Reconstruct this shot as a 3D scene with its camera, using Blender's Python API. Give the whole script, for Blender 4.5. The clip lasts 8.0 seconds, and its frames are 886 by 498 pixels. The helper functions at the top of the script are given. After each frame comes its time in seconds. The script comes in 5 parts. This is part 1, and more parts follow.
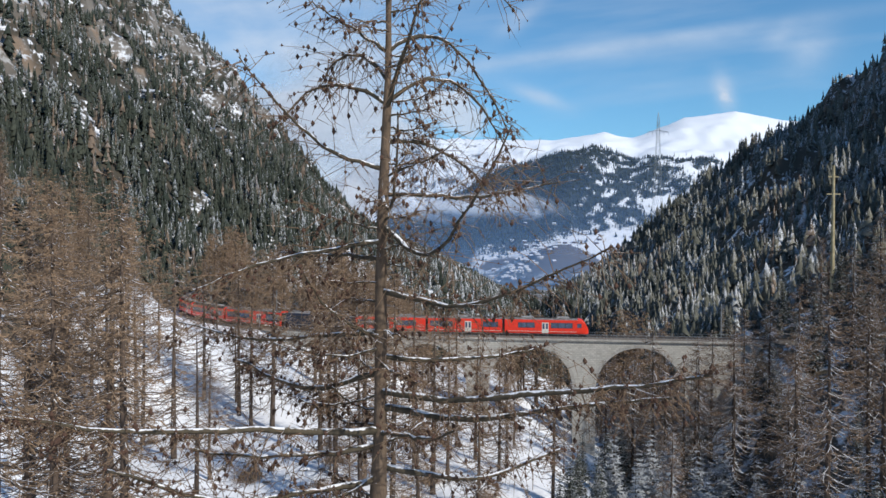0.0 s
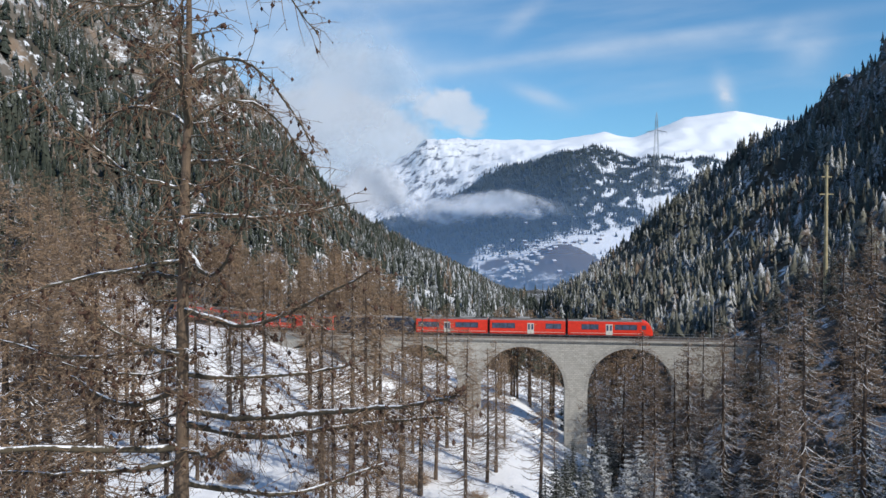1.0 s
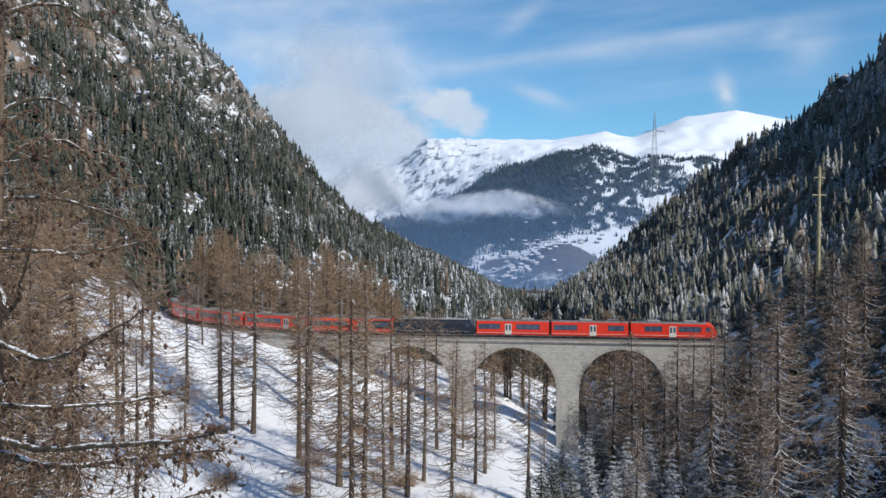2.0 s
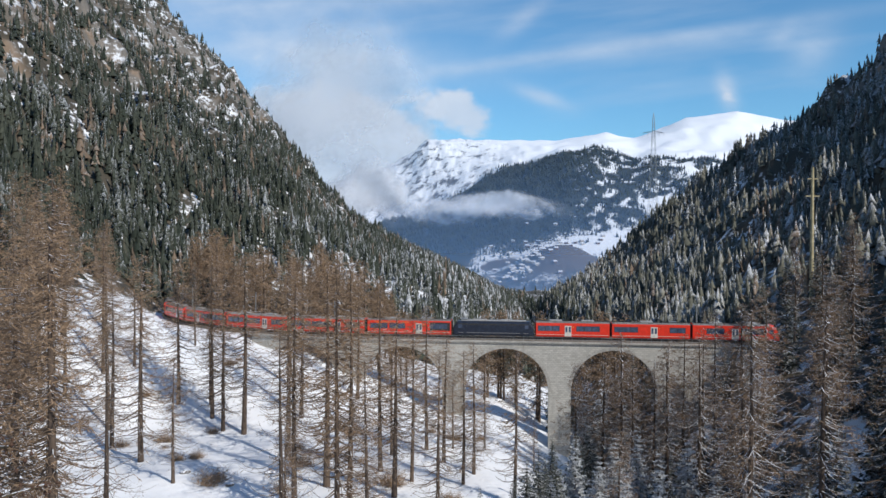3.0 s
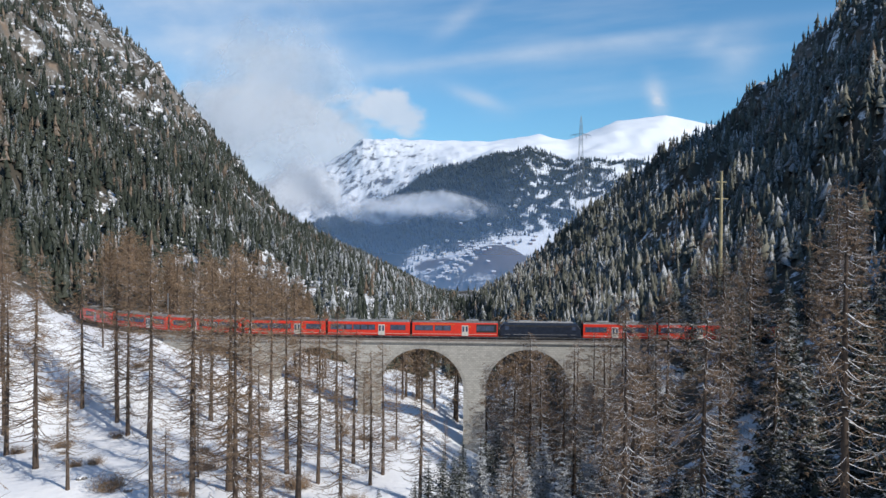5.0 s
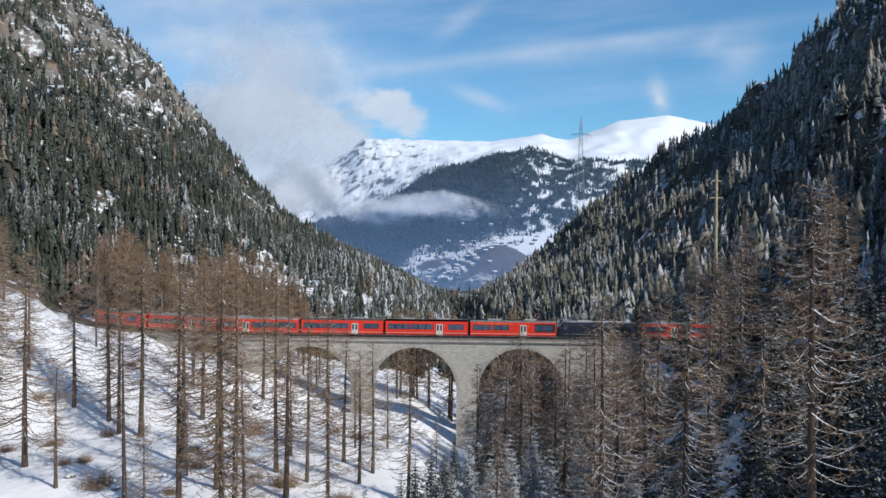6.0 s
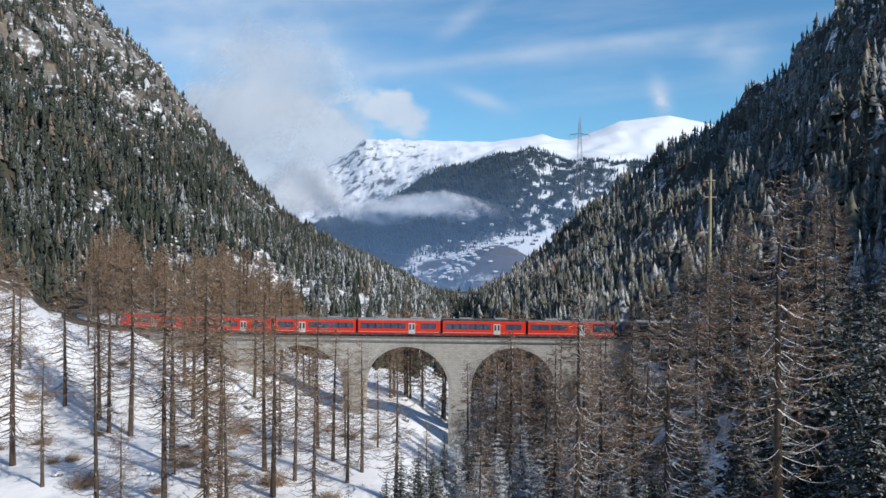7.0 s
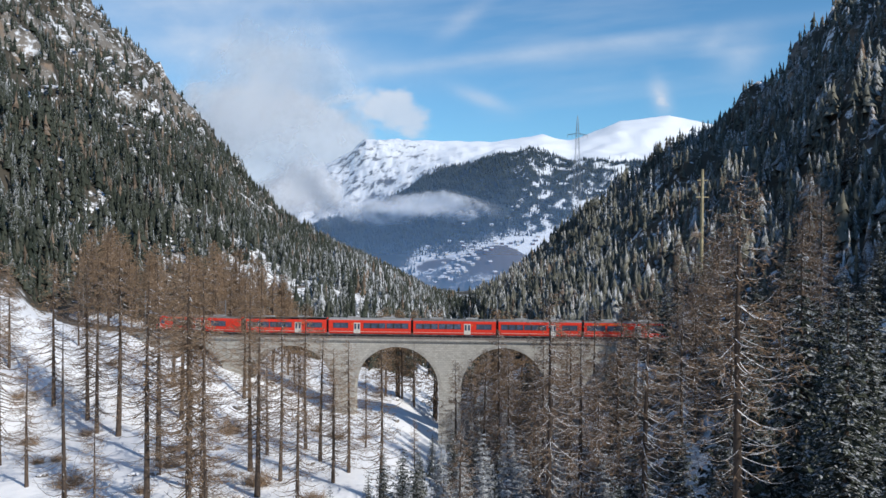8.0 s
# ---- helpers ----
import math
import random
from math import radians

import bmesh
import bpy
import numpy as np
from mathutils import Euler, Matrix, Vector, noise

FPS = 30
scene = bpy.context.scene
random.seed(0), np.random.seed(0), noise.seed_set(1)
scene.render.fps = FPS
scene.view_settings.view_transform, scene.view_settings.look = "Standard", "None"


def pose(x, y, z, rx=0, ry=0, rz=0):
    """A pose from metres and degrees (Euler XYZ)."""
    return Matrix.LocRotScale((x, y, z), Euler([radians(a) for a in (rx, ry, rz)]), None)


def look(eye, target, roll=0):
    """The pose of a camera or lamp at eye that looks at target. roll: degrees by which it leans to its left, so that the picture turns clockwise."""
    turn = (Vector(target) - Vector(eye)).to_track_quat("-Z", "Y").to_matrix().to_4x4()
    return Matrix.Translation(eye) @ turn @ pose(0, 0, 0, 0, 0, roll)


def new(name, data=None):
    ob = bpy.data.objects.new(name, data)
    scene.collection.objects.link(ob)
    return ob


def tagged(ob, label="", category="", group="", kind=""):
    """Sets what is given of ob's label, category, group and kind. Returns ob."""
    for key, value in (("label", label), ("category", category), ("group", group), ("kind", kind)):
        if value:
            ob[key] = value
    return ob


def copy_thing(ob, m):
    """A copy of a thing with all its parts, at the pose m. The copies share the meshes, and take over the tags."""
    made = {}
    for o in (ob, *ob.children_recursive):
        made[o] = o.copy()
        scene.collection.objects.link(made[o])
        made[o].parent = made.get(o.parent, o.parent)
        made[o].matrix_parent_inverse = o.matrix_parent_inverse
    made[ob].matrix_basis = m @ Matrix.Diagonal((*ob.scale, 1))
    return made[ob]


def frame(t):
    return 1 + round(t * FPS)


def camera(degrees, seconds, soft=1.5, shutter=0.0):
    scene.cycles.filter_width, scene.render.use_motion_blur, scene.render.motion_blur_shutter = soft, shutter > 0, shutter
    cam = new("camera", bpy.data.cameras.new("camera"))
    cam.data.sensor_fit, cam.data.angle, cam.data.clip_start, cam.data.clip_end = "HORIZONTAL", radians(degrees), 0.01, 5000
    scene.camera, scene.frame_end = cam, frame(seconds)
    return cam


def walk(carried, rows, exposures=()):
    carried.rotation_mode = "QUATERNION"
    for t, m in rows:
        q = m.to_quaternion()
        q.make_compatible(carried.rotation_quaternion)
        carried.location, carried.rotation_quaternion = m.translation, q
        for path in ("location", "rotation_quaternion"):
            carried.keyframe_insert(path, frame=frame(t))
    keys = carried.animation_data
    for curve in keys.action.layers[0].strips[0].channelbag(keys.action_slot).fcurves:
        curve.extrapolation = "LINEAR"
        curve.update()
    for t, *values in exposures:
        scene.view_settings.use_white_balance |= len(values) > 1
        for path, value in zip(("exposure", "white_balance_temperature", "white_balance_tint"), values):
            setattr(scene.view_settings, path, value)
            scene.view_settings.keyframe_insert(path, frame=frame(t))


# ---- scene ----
cam = camera(57.1, 8.0)
PATH = [
    (0, (0.943, 0.521, 20.17), (0.929, 2.521, 20.146), 0.4),
    (0.5, (1.869, 0.462, 20.238), (1.854, 2.462, 20.214), 0.3),
    (1, (2.791, 0.429, 20.36), (2.775, 2.429, 20.336), 0.3),
    (1.5, (3.722, 0.295, 20.565), (3.705, 2.295, 20.54), 0.3),
    (2.8, (6.181, 0.059, 20.759), (6.163, 2.059, 20.734), 0.2),
    (3, (6.582, 0.001, 20.736), (6.561, 2.001, 20.713), 0.3),
    (3.5, (7.587, 0.02, 20.819), (7.621, 2.019, 20.796), 0.3),
    (4, (8.594, -0.037, 20.891), (8.718, 1.959, 20.869), 0.4),
    (4.5, (9.619, -0.088, 20.861), (9.758, 1.907, 20.839), 0.5),
    (6, (12.561, -0.179, 20.596), (12.693, 1.816, 20.574), 0.5),
    (6.5, (13.505, -0.185, 20.405), (13.635, 1.81, 20.384), 0.5),
    (7, (14.468, -0.155, 20.349), (14.597, 1.84, 20.328), 0.5),
    (7.5, (15.49, -0.139, 20.344), (15.619, 1.857, 20.323), 0.5),
    (8, (16.618, -0.249, 20.386), (16.746, 1.747, 20.365), 0.5),
]
walk(cam, [(t, look(eye, target, roll)) for t, eye, target, roll in PATH])

# ---------------------------------------------------------------- light
SUN_DIR = Vector((0.605, -0.54, 0.585)).normalized()
scene.view_settings.exposure = 0.0


def make_world():
    w = bpy.data.worlds.new("alpine_sky")
    scene.world = w
    w.use_nodes = True
    nt = w.node_tree
    nt.nodes.clear()
    N, L = nt.nodes.new, nt.links.new

    def math_node(op, a, b=None, c=None):
        n = N("ShaderNodeMath")
        n.operation = op
        for i, v in enumerate((a, b, c)):
            if v is None:
                continue
            if isinstance(v, (int, float)):
                n.inputs[i].default_value = v
            else:
                L(v, n.inputs[i])
        return n.outputs[0]

    sky = N("ShaderNodeTexSky")
    sky.sky_type = "NISHITA"
    sky.sun_disc = False
    sky.sun_elevation = math.asin(SUN_DIR.z)
    sky.sun_rotation = math.atan2(SUN_DIR.x, SUN_DIR.y)
    sky.altitude = 1500
    sky.air_density, sky.dust_density, sky.ozone_density = 1.1, 0.3, 2.2
    tc = N("ShaderNodeTexCoord")
    sep = N("ShaderNodeSeparateXYZ")
    L(tc.outputs["Generated"], sep.inputs[0])
    ahead = math_node("MAXIMUM", sep.outputs["Y"], 0.15)
    u = math_node("DIVIDE", sep.outputs["X"], ahead)
    v = math_node("DIVIDE", sep.outputs["Z"], ahead)
    noise_in = N("ShaderNodeCombineXYZ")
    L(u, noise_in.inputs[0])
    L(math_node("MULTIPLY", v, 1.7), noise_in.inputs[1])
    billow = N("ShaderNodeTexNoise")
    billow.inputs["Scale"].default_value = 13.0
    billow.inputs["Detail"].default_value = 7.0
    billow.inputs["Roughness"].default_value = 0.55
    L(noise_in.outputs[0], billow.inputs["Vector"])
    n1 = billow.outputs["Fac"]

    def puff(cu, cv, su, sv, tilt=0.0):
        """A soft bank of cloud round a bearing and a height."""
        du = math_node("SUBTRACT", u, cu)
        dv = math_node("SUBTRACT", math_node("SUBTRACT", v, cv), math_node("MULTIPLY", du, tilt))
        a = math_node("POWER", math_node("ABSOLUTE", math_node("DIVIDE", du, su)), 2.0)
        b = math_node("POWER", math_node("ABSOLUTE", math_node("DIVIDE", dv, sv)), 2.0)
        return math_node("EXPONENT", math_node("MULTIPLY", math_node("ADD", a, b), -1.0))

    def gather(rows):
        total = None
        for cu, cv, su, sv, tilt, amount in rows:
            p = math_node("MULTIPLY", puff(cu, cv, su, sv, tilt), amount)
            total = p if total is None else math_node("ADD", total, p)
        return total

    # thin veils and streaks, then the billowing bank on the mountain's shoulder
    veil = gather(((-0.17, 0.11, 0.12, 0.08, -0.25, 0.9), (-0.16, 0.225, 0.16, 0.03, -0.1, 0.7),
                   (0.20, 0.237, 0.26, 0.009, 0.15, 0.42), (0.335, 0.182, 0.013, 0.020, -0.6, 0.75), (0.44, 0.235, 0.035, 0.03, 0.3, 0.35), (0.40, 0.25, 0.02, 0.012, 0.3, 0.3),
                   (0.09, 0.275, 0.03, 0.014, 0.7, 0.4), (0.11, 0.175, 0.03, 0.009, -0.3, 0.6), (-0.28, 0.29, 0.25, 0.045, 0.0, 0.45), (-0.02, 0.30, 0.2, 0.012, 0.1, 0.25)))
    bank = gather(((-0.17, 0.12, 0.10, 0.07, -0.3, 1.0), (-0.075, 0.125, 0.075, 0.046, 0.15, 0.85), (0.005, 0.168, 0.036, 0.024, -0.1, 0.72), (0.035, 0.145, 0.03, 0.016, 0.0, 0.55), (0.335, 0.178, 0.012, 0.016, -0.5, 0.5)))
    edge = N("ShaderNodeMapRange")
    edge.interpolation_type = "SMOOTHSTEP"
    edge.inputs["From Min"].default_value, edge.inputs["From Max"].default_value = 0.25, 0.85
    L(math_node("ADD", bank, math_node("MULTIPLY_ADD", n1, 2.6, -1.3)), edge.inputs["Value"])
    ragged = math_node("ADD", math_node("MULTIPLY", veil, math_node("MULTIPLY_ADD", n1, 1.2, 0.25)), math_node("MULTIPLY", edge.outputs["Result"], math_node("MINIMUM", math_node("MULTIPLY", bank, 3.0), 0.9)))
    wisps = N("ShaderNodeTexNoise")
    wisps.inputs["Scale"].default_value = 4.0
    wisps.inputs["Detail"].default_value = 6.0
    stretch = N("ShaderNodeCombineXYZ")
    L(math_node("MULTIPLY_ADD", v, 1.0, math_node("MULTIPLY", u, 0.5)), stretch.inputs[0])
    L(math_node("MULTIPLY_ADD", v, 4.0, math_node("MULTIPLY", u, -0.6)), stretch.inputs[1])
    L(stretch.outputs[0], wisps.inputs["Vector"])
    thin = math_node("MULTIPLY", math_node("MAXIMUM", math_node("SUBTRACT", wisps.outputs["Fac"], 0.5), 0.0), 1.3)
    cover = N("ShaderNodeMath")
    cover.operation, cover.use_clamp = "ADD", True
    L(ragged, cover.inputs[0])
    L(thin, cover.inputs[1])
    cloud_col = N("ShaderNodeMix")
    cloud_col.data_type = "RGBA"
    cloud_col.inputs["A"].default_value = (4.2, 5.0, 6.3, 1)
    cloud_col.inputs["B"].default_value = (6.7, 7.4, 8.4, 1)
    L(n1, cloud_col.inputs["Factor"])
    tint = N("ShaderNodeMix")
    tint.data_type, tint.blend_type = "RGBA", "MULTIPLY"
    tint.inputs["Factor"].default_value = 1.0
    tint.inputs["B"].default_value = (0.64, 1.03, 1.2, 1)
    L(sky.outputs[0], tint.inputs["A"])
    mix = N("ShaderNodeMix")
    mix.data_type = "RGBA"
    L(math_node("MULTIPLY", cover.outputs[0], 0.92), mix.inputs["Factor"])
    L(tint.outputs["Result"], mix.inputs["A"])
    L(cloud_col.outputs["Result"], mix.inputs["B"])
    bg = N("ShaderNodeBackground")
    bg.inputs["Strength"].default_value = 0.113
    L(mix.outputs["Result"], bg.inputs["Color"])
    out = N("ShaderNodeOutputWorld")
    L(bg.outputs[0], out.inputs["Surface"])


make_world()
sun_data = bpy.data.lights.new("sun", "SUN")
sun_data.energy, sun_data.angle, sun_data.color = 3.95, radians(0.53), (1.0, 0.945, 0.865)
sun = new("sun", sun_data)
sun.matrix_world = look(SUN_DIR * 100, (0, 0, 0))


# ---------------------------------------------------------------- materials
class Graph:
    """A small helper round one node material."""

    def __init__(self, name, roughness=0.8, metallic=0.0, spec=0.3):
        self.mat = bpy.data.materials.new(name)
        self.mat.use_nodes = True
        self.nt = self.mat.node_tree
        self.bsdf = self.nt.nodes["Principled BSDF"]
        self.bsdf.inputs["Roughness"].default_value = roughness
        self.bsdf.inputs["Metallic"].default_value = metallic
        self.bsdf.inputs["Specular IOR Level"].default_value = spec
        self.co = self.nt.nodes.new("ShaderNodeTexCoord").outputs["Object"]

    def link(self, a, b):
        self.nt.links.new(a, b)

    def noise(self, scale, detail=4.0, rough=0.55, stretch=None):
        n = self.nt.nodes.new("ShaderNodeTexNoise")
        n.inputs["Scale"].default_value, n.inputs["Detail"].default_value, n.inputs["Roughness"].default_value = scale, detail, rough
        if stretch:
            m = self.nt.nodes.new("ShaderNodeMapping")
            m.inputs["Scale"].default_value = stretch
            self.link(self.co, m.inputs["Vector"])
            self.link(m.outputs[0], n.inputs["Vector"])
        else:
            self.link(self.co, n.inputs["Vector"])
        return n.outputs["Fac"]

    def calc(self, op, a, b=0.0, c=0.0, clamp=False):
        n = self.nt.nodes.new("ShaderNodeMath")
        n.operation, n.use_clamp = op, clamp
        for i, v in enumerate((a, b, c)):
            if isinstance(v, (int, float)):
                n.inputs[i].default_value = v
            else:
                self.link(v, n.inputs[i])
        return n.outputs[0]

    def step(self, v, lo, hi):
        n = self.nt.nodes.new("ShaderNodeMapRange")
        n.interpolation_type = "SMOOTHSTEP"
        n.inputs["From Min"].default_value, n.inputs["From Max"].default_value = lo, hi
        self.link(v, n.inputs["Value"])
        return n.outputs["Result"]

    def mix(self, fac, a, b):
        n = self.nt.nodes.new("ShaderNodeMix")
        n.data_type = "RGBA"
        for key, v in (("Factor", fac), ("A", a), ("B", b)):
            if isinstance(v, (int, float)):
                n.inputs[key].default_value = v
            elif isinstance(v, tuple):
                n.inputs[key].default_value = (*v, 1)
            else:
                self.link(v, n.inputs[key])
        return n.outputs["Result"]

    def normal_z(self):
        g = self.nt.nodes.new("ShaderNodeNewGeometry")
        s = self.nt.nodes.new("ShaderNodeSeparateXYZ")
        self.link(g.outputs["Normal"], s.inputs[0])
        return s.outputs["Z"]

    def island(self):
        return self.nt.nodes.new("ShaderNodeNewGeometry").outputs["Random Per Island"]

    def rand(self):
        return self.nt.nodes.new("ShaderNodeObjectInfo").outputs["Random"]

    def attr(self, name):
        n = self.nt.nodes.new("ShaderNodeAttribute")
        n.attribute_name = name
        return n.outputs["Fac"]

    def colour(self, v):
        self.link(v, self.bsdf.inputs["Base Color"])
        return self

    def bump(self, v, strength=0.4, distance=0.1):
        n = self.nt.nodes.new("ShaderNodeBump")
        n.inputs["Strength"].default_value, n.inputs["Distance"].default_value = strength, distance
        self.link(v, n.inputs["Height"])
        self.link(n.outputs[0], self.bsdf.inputs["Normal"])
        return self


def ground_material():
    """Snow, forest floor with snow patches, bare grass and rock on one sheet."""
    g = Graph("snowy_ground", 0.75, spec=0.25)
    fine, mid, broad = g.noise(0.9, 6), g.noise(0.13, 6), g.noise(0.02, 6, 0.62)
    snow = g.mix(g.step(mid, 0.3, 0.7), (0.80, 0.82, 0.86), (0.90, 0.91, 0.93))
    soil = g.mix(g.noise(2.2, 7, 0.7), (0.03, 0.028, 0.022), (0.105, 0.09, 0.068))
    soil = g.mix(g.calc("MULTIPLY", g.step(broad, 0.45, 0.6), 0.5), soil, (0.13, 0.105, 0.075))
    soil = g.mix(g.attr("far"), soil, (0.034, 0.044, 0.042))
    rock = g.mix(g.noise(0.12, 8, 0.75, (1, 1, 0.35)), (0.055, 0.052, 0.048), (0.38, 0.34, 0.295))
    rock = g.mix(g.calc("MULTIPLY", g.step(g.noise(0.035, 4), 0.52, 0.62), 0.55), rock, (0.34, 0.22, 0.13))
    ledge = g.step(g.calc("ADD", g.noise(0.09, 7, 0.7, (0.6, 0.6, 1.6)), g.calc("MULTIPLY", fine, 0.25)), 0.68, 0.74)
    rock = g.mix(ledge, rock, (0.78, 0.80, 0.84))
    nz = g.normal_z()
    # small bare spots in open snow, larger ones under the wood
    bare_open = g.step(g.calc("ADD", mid, g.calc("MULTIPLY", fine, 0.5)), 0.96, 1.04)
    open_col = g.mix(bare_open, snow, soil)
    stony = g.step(g.calc("ADD", g.noise(0.5, 6, 0.7), g.calc("MULTIPLY", fine, 0.3)), 0.585, 0.67)
    patch = g.step(g.calc("ADD", g.calc("MULTIPLY", g.noise(0.22, 7, 0.65), 0.8), g.calc("MULTIPLY", broad, 0.45)), 0.655, 0.72)
    wood_col = g.mix(g.calc("MAXIMUM", g.calc("MULTIPLY", patch, g.calc("SUBTRACT", 1.0, g.attr("far"))), g.calc("MULTIPLY", stony, g.attr("stony"))), soil, snow)
    steep = g.step(g.calc("ADD", nz, g.calc("MULTIPLY", mid, 0.3)), 0.88, 0.72)
    rocky = g.mix(g.calc("MULTIPLY", steep, g.attr("crag")), wood_col, rock)
    lying = g.calc("MULTIPLY", g.step(g.calc("ADD", nz, g.calc("MULTIPLY", fine, 0.4)), 1.03, 1.13), g.attr("crag"))
    rocky = g.mix(lying, rocky, snow)
    grown = g.step(g.calc("ADD", g.attr("cover"), g.calc("MULTIPLY_ADD", g.calc("ADD", g.noise(0.35, 8, 0.75), mid), 1.6, -1.6)), 0.3, 0.6)
    c = g.mix(grown, open_col, rocky)
    c = g.mix(g.attr("heath"), c, g.mix(g.noise(0.05, 6, 0.7), (0.05, 0.04, 0.034), (0.19, 0.15, 0.115)))
    # far alp: rock shows through the snow where it is steep
    far_rock = g.step(g.calc("ADD", g.calc("MULTIPLY", g.noise(0.02, 10, 0.78, (1, 1, 0.4)), 0.8), g.calc("MULTIPLY", nz, -0.25)), 0.205, 0.265)
    c = g.mix(g.calc("MULTIPLY", far_rock, g.attr("alp")), c, (0.16, 0.17, 0.19))
    crags = g.calc("MULTIPLY", g.attr("crag"), g.calc("MULTIPLY", g.noise(0.11, 9, 0.72, (1, 1, 0.5)), 26.0))
    g.colour(c).bump(g.calc("ADD", g.calc("ADD", g.calc("MULTIPLY", mid, 2.0), fine), crags), 0.6, 0.35)
    return g.mat


def foliage_material(name, dark, light, snow_amount, scale, mixed=False):
    """Needles, dusted with snow on the upper sides; a mixed wood has bare brown larches in it."""
    g = Graph(name, 0.75, spec=0.2)
    if mixed:
        base = g.mix(g.attr("tone"), dark, light)
        base = g.mix(g.calc("MULTIPLY", g.island(), 0.4), base, tuple(c * 0.45 for c in dark))
        base = g.mix(g.step(g.attr("tone"), 0.87, 0.91), base, g.mix(g.island(), (0.09, 0.068, 0.05), (0.22, 0.165, 0.12)))
    else:
        base = g.mix(g.island(), dark, light)
        base = g.mix(g.step(g.noise(scale * 0.4, 3), 0.4, 0.65), base, tuple(c * 0.55 for c in dark))
    nz = g.calc("ABSOLUTE", g.normal_z())
    cling = g.calc("ADD", g.noise(scale, 5, 0.7), g.calc("MULTIPLY", nz, 0.22))
    if mixed:
        cling = g.calc("ADD", cling, g.calc("MULTIPLY_ADD", g.attr("frost"), 0.24, -0.12))
    dust = g.step(cling, 0.74 - snow_amount, 0.88 - snow_amount)
    grove = g.calc("MULTIPLY_ADD", g.step(g.noise(0.02, 3), 0.35, 0.65), 0.45, 0.45)
    g.colour(g.mix(g.calc("MULTIPLY", dust, grove), base, (0.80, 0.83, 0.88)))
    return g.mat


def bark_material(name, dark, light, snow=0.0, scale=6.0):
    g = Graph(name, 0.9, spec=0.15)
    c = g.mix(g.noise(scale, 6, 0.65, (1, 1, 0.25)), dark, light)
    if snow:
        n = g.step(g.calc("ADD", g.calc("MULTIPLY", g.normal_z(), 0.6), g.calc("MULTIPLY", g.noise(max(2.0, scale * 0.5), 4, 0.65), 1.6)), 1.55 - snow, 1.68 - snow)
        c = g.mix(n, c, (0.86, 0.88, 0.92))
    g.colour(c).bump(g.noise(scale * 4, 5), 0.5, 0.02)
    return g.mat


def plain_material(name, colour, roughness=0.5, metallic=0.0, wear=0.12, scale=3.0, spec=0.4):
    g = Graph(name, roughness, metallic, spec)
    n = g.step(g.noise(scale, 6, 0.65), 0.35, 0.75)
    c = g.mix(n, tuple(max(0, v * (1 - wear)) for v in colour), tuple(min(1, v * (1 + wear) + wear * 0.02) for v in colour))
    g.colour(c).bump(g.noise(scale * 6, 4), 0.08, 0.01)
    return g.mat


def stone_material():
    """Grey coursed limestone with weather streaks."""
    g = Graph("limestone_masonry", 0.9, spec=0.2)
    br = g.nt.nodes.new("ShaderNodeTexBrick")
    m = g.nt.nodes.new("ShaderNodeMapping")
    m.inputs["Rotation"].default_value = (radians(90), 0, 0)
    g.link(g.co, m.inputs["Vector"])
    g.link(m.outputs[0], br.inputs["Vector"])
    br.inputs["Scale"].default_value = 1.0
    br.inputs["Brick Width"].default_value, br.inputs["Row Height"].default_value = 0.75, 0.38
    br.inputs["Mortar Size"].default_value = 0.03
    br.inputs["Color1"].default_value, br.inputs["Color2"].default_value = (0.41, 0.39, 0.345, 1), (0.54, 0.52, 0.465, 1)
    br.inputs["Mortar"].default_value = (0.31, 0.30, 0.275, 1)
    streak = g.step(g.noise(0.5, 6, 0.65, (1, 1, 0.15)), 0.52, 0.75)
    c = g.mix(g.calc("MULTIPLY", streak, 0.55), br.outputs["Color"], (0.20, 0.19, 0.165))
    c = g.mix(g.calc("MULTIPLY", g.step(g.noise(0.25, 5), 0.5, 0.7), 0.4), c, (0.52, 0.50, 0.46))
    g.colour(c).bump(g.calc("ADD", br.outputs["Fac"], g.calc("MULTIPLY", g.noise(4.0, 5), -0.8)), 0.5, 0.05)
    return g.mat


M_GROUND = ground_material()
# far needles lean to blue: some distance haze put into their colour
M_FAR_WOOD = foliage_material("haze_tinted_far_spruce_needles", (0.030, 0.042, 0.040), (0.065, 0.078, 0.062), -0.03, 0.6)
M_WOOD = foliage_material("hillside_spruce_needles", (0.024, 0.033, 0.024), (0.080, 0.088, 0.066), -0.005, 5.5, True)
# besides frost, base colour lifted to imitate haze and fill light in shade
M_SHADE_WOOD = foliage_material("lifted_frosted_spruce_needles", (0.075, 0.082, 0.066), (0.225, 0.215, 0.165), 0.06, 5.5, True)
M_FROST_SPRUCE = foliage_material("frosted_white_spruce_needles", (0.03, 0.04, 0.032), (0.09, 0.098, 0.07), 0.20, 3.0)
M_SPRUCE = foliage_material("spruce_needles", (0.024, 0.034, 0.026), (0.075, 0.082, 0.056), 0.07, 3.4)
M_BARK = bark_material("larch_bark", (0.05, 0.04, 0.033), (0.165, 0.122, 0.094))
# darker copy of the larch bark, with shade put into its colour
M_SHADE_BARK = bark_material("shade_toned_larch_bark", (0.035, 0.029, 0.025), (0.115, 0.086, 0.068), 0.05)
M_LIMB = bark_material("larch_limb_bark", (0.08, 0.058, 0.042), (0.23, 0.165, 0.115), 0.22)
M_FROST_LIMB = bark_material("frosted_larch_limb", (0.08, 0.064, 0.052), (0.18, 0.14, 0.105), 0.42)
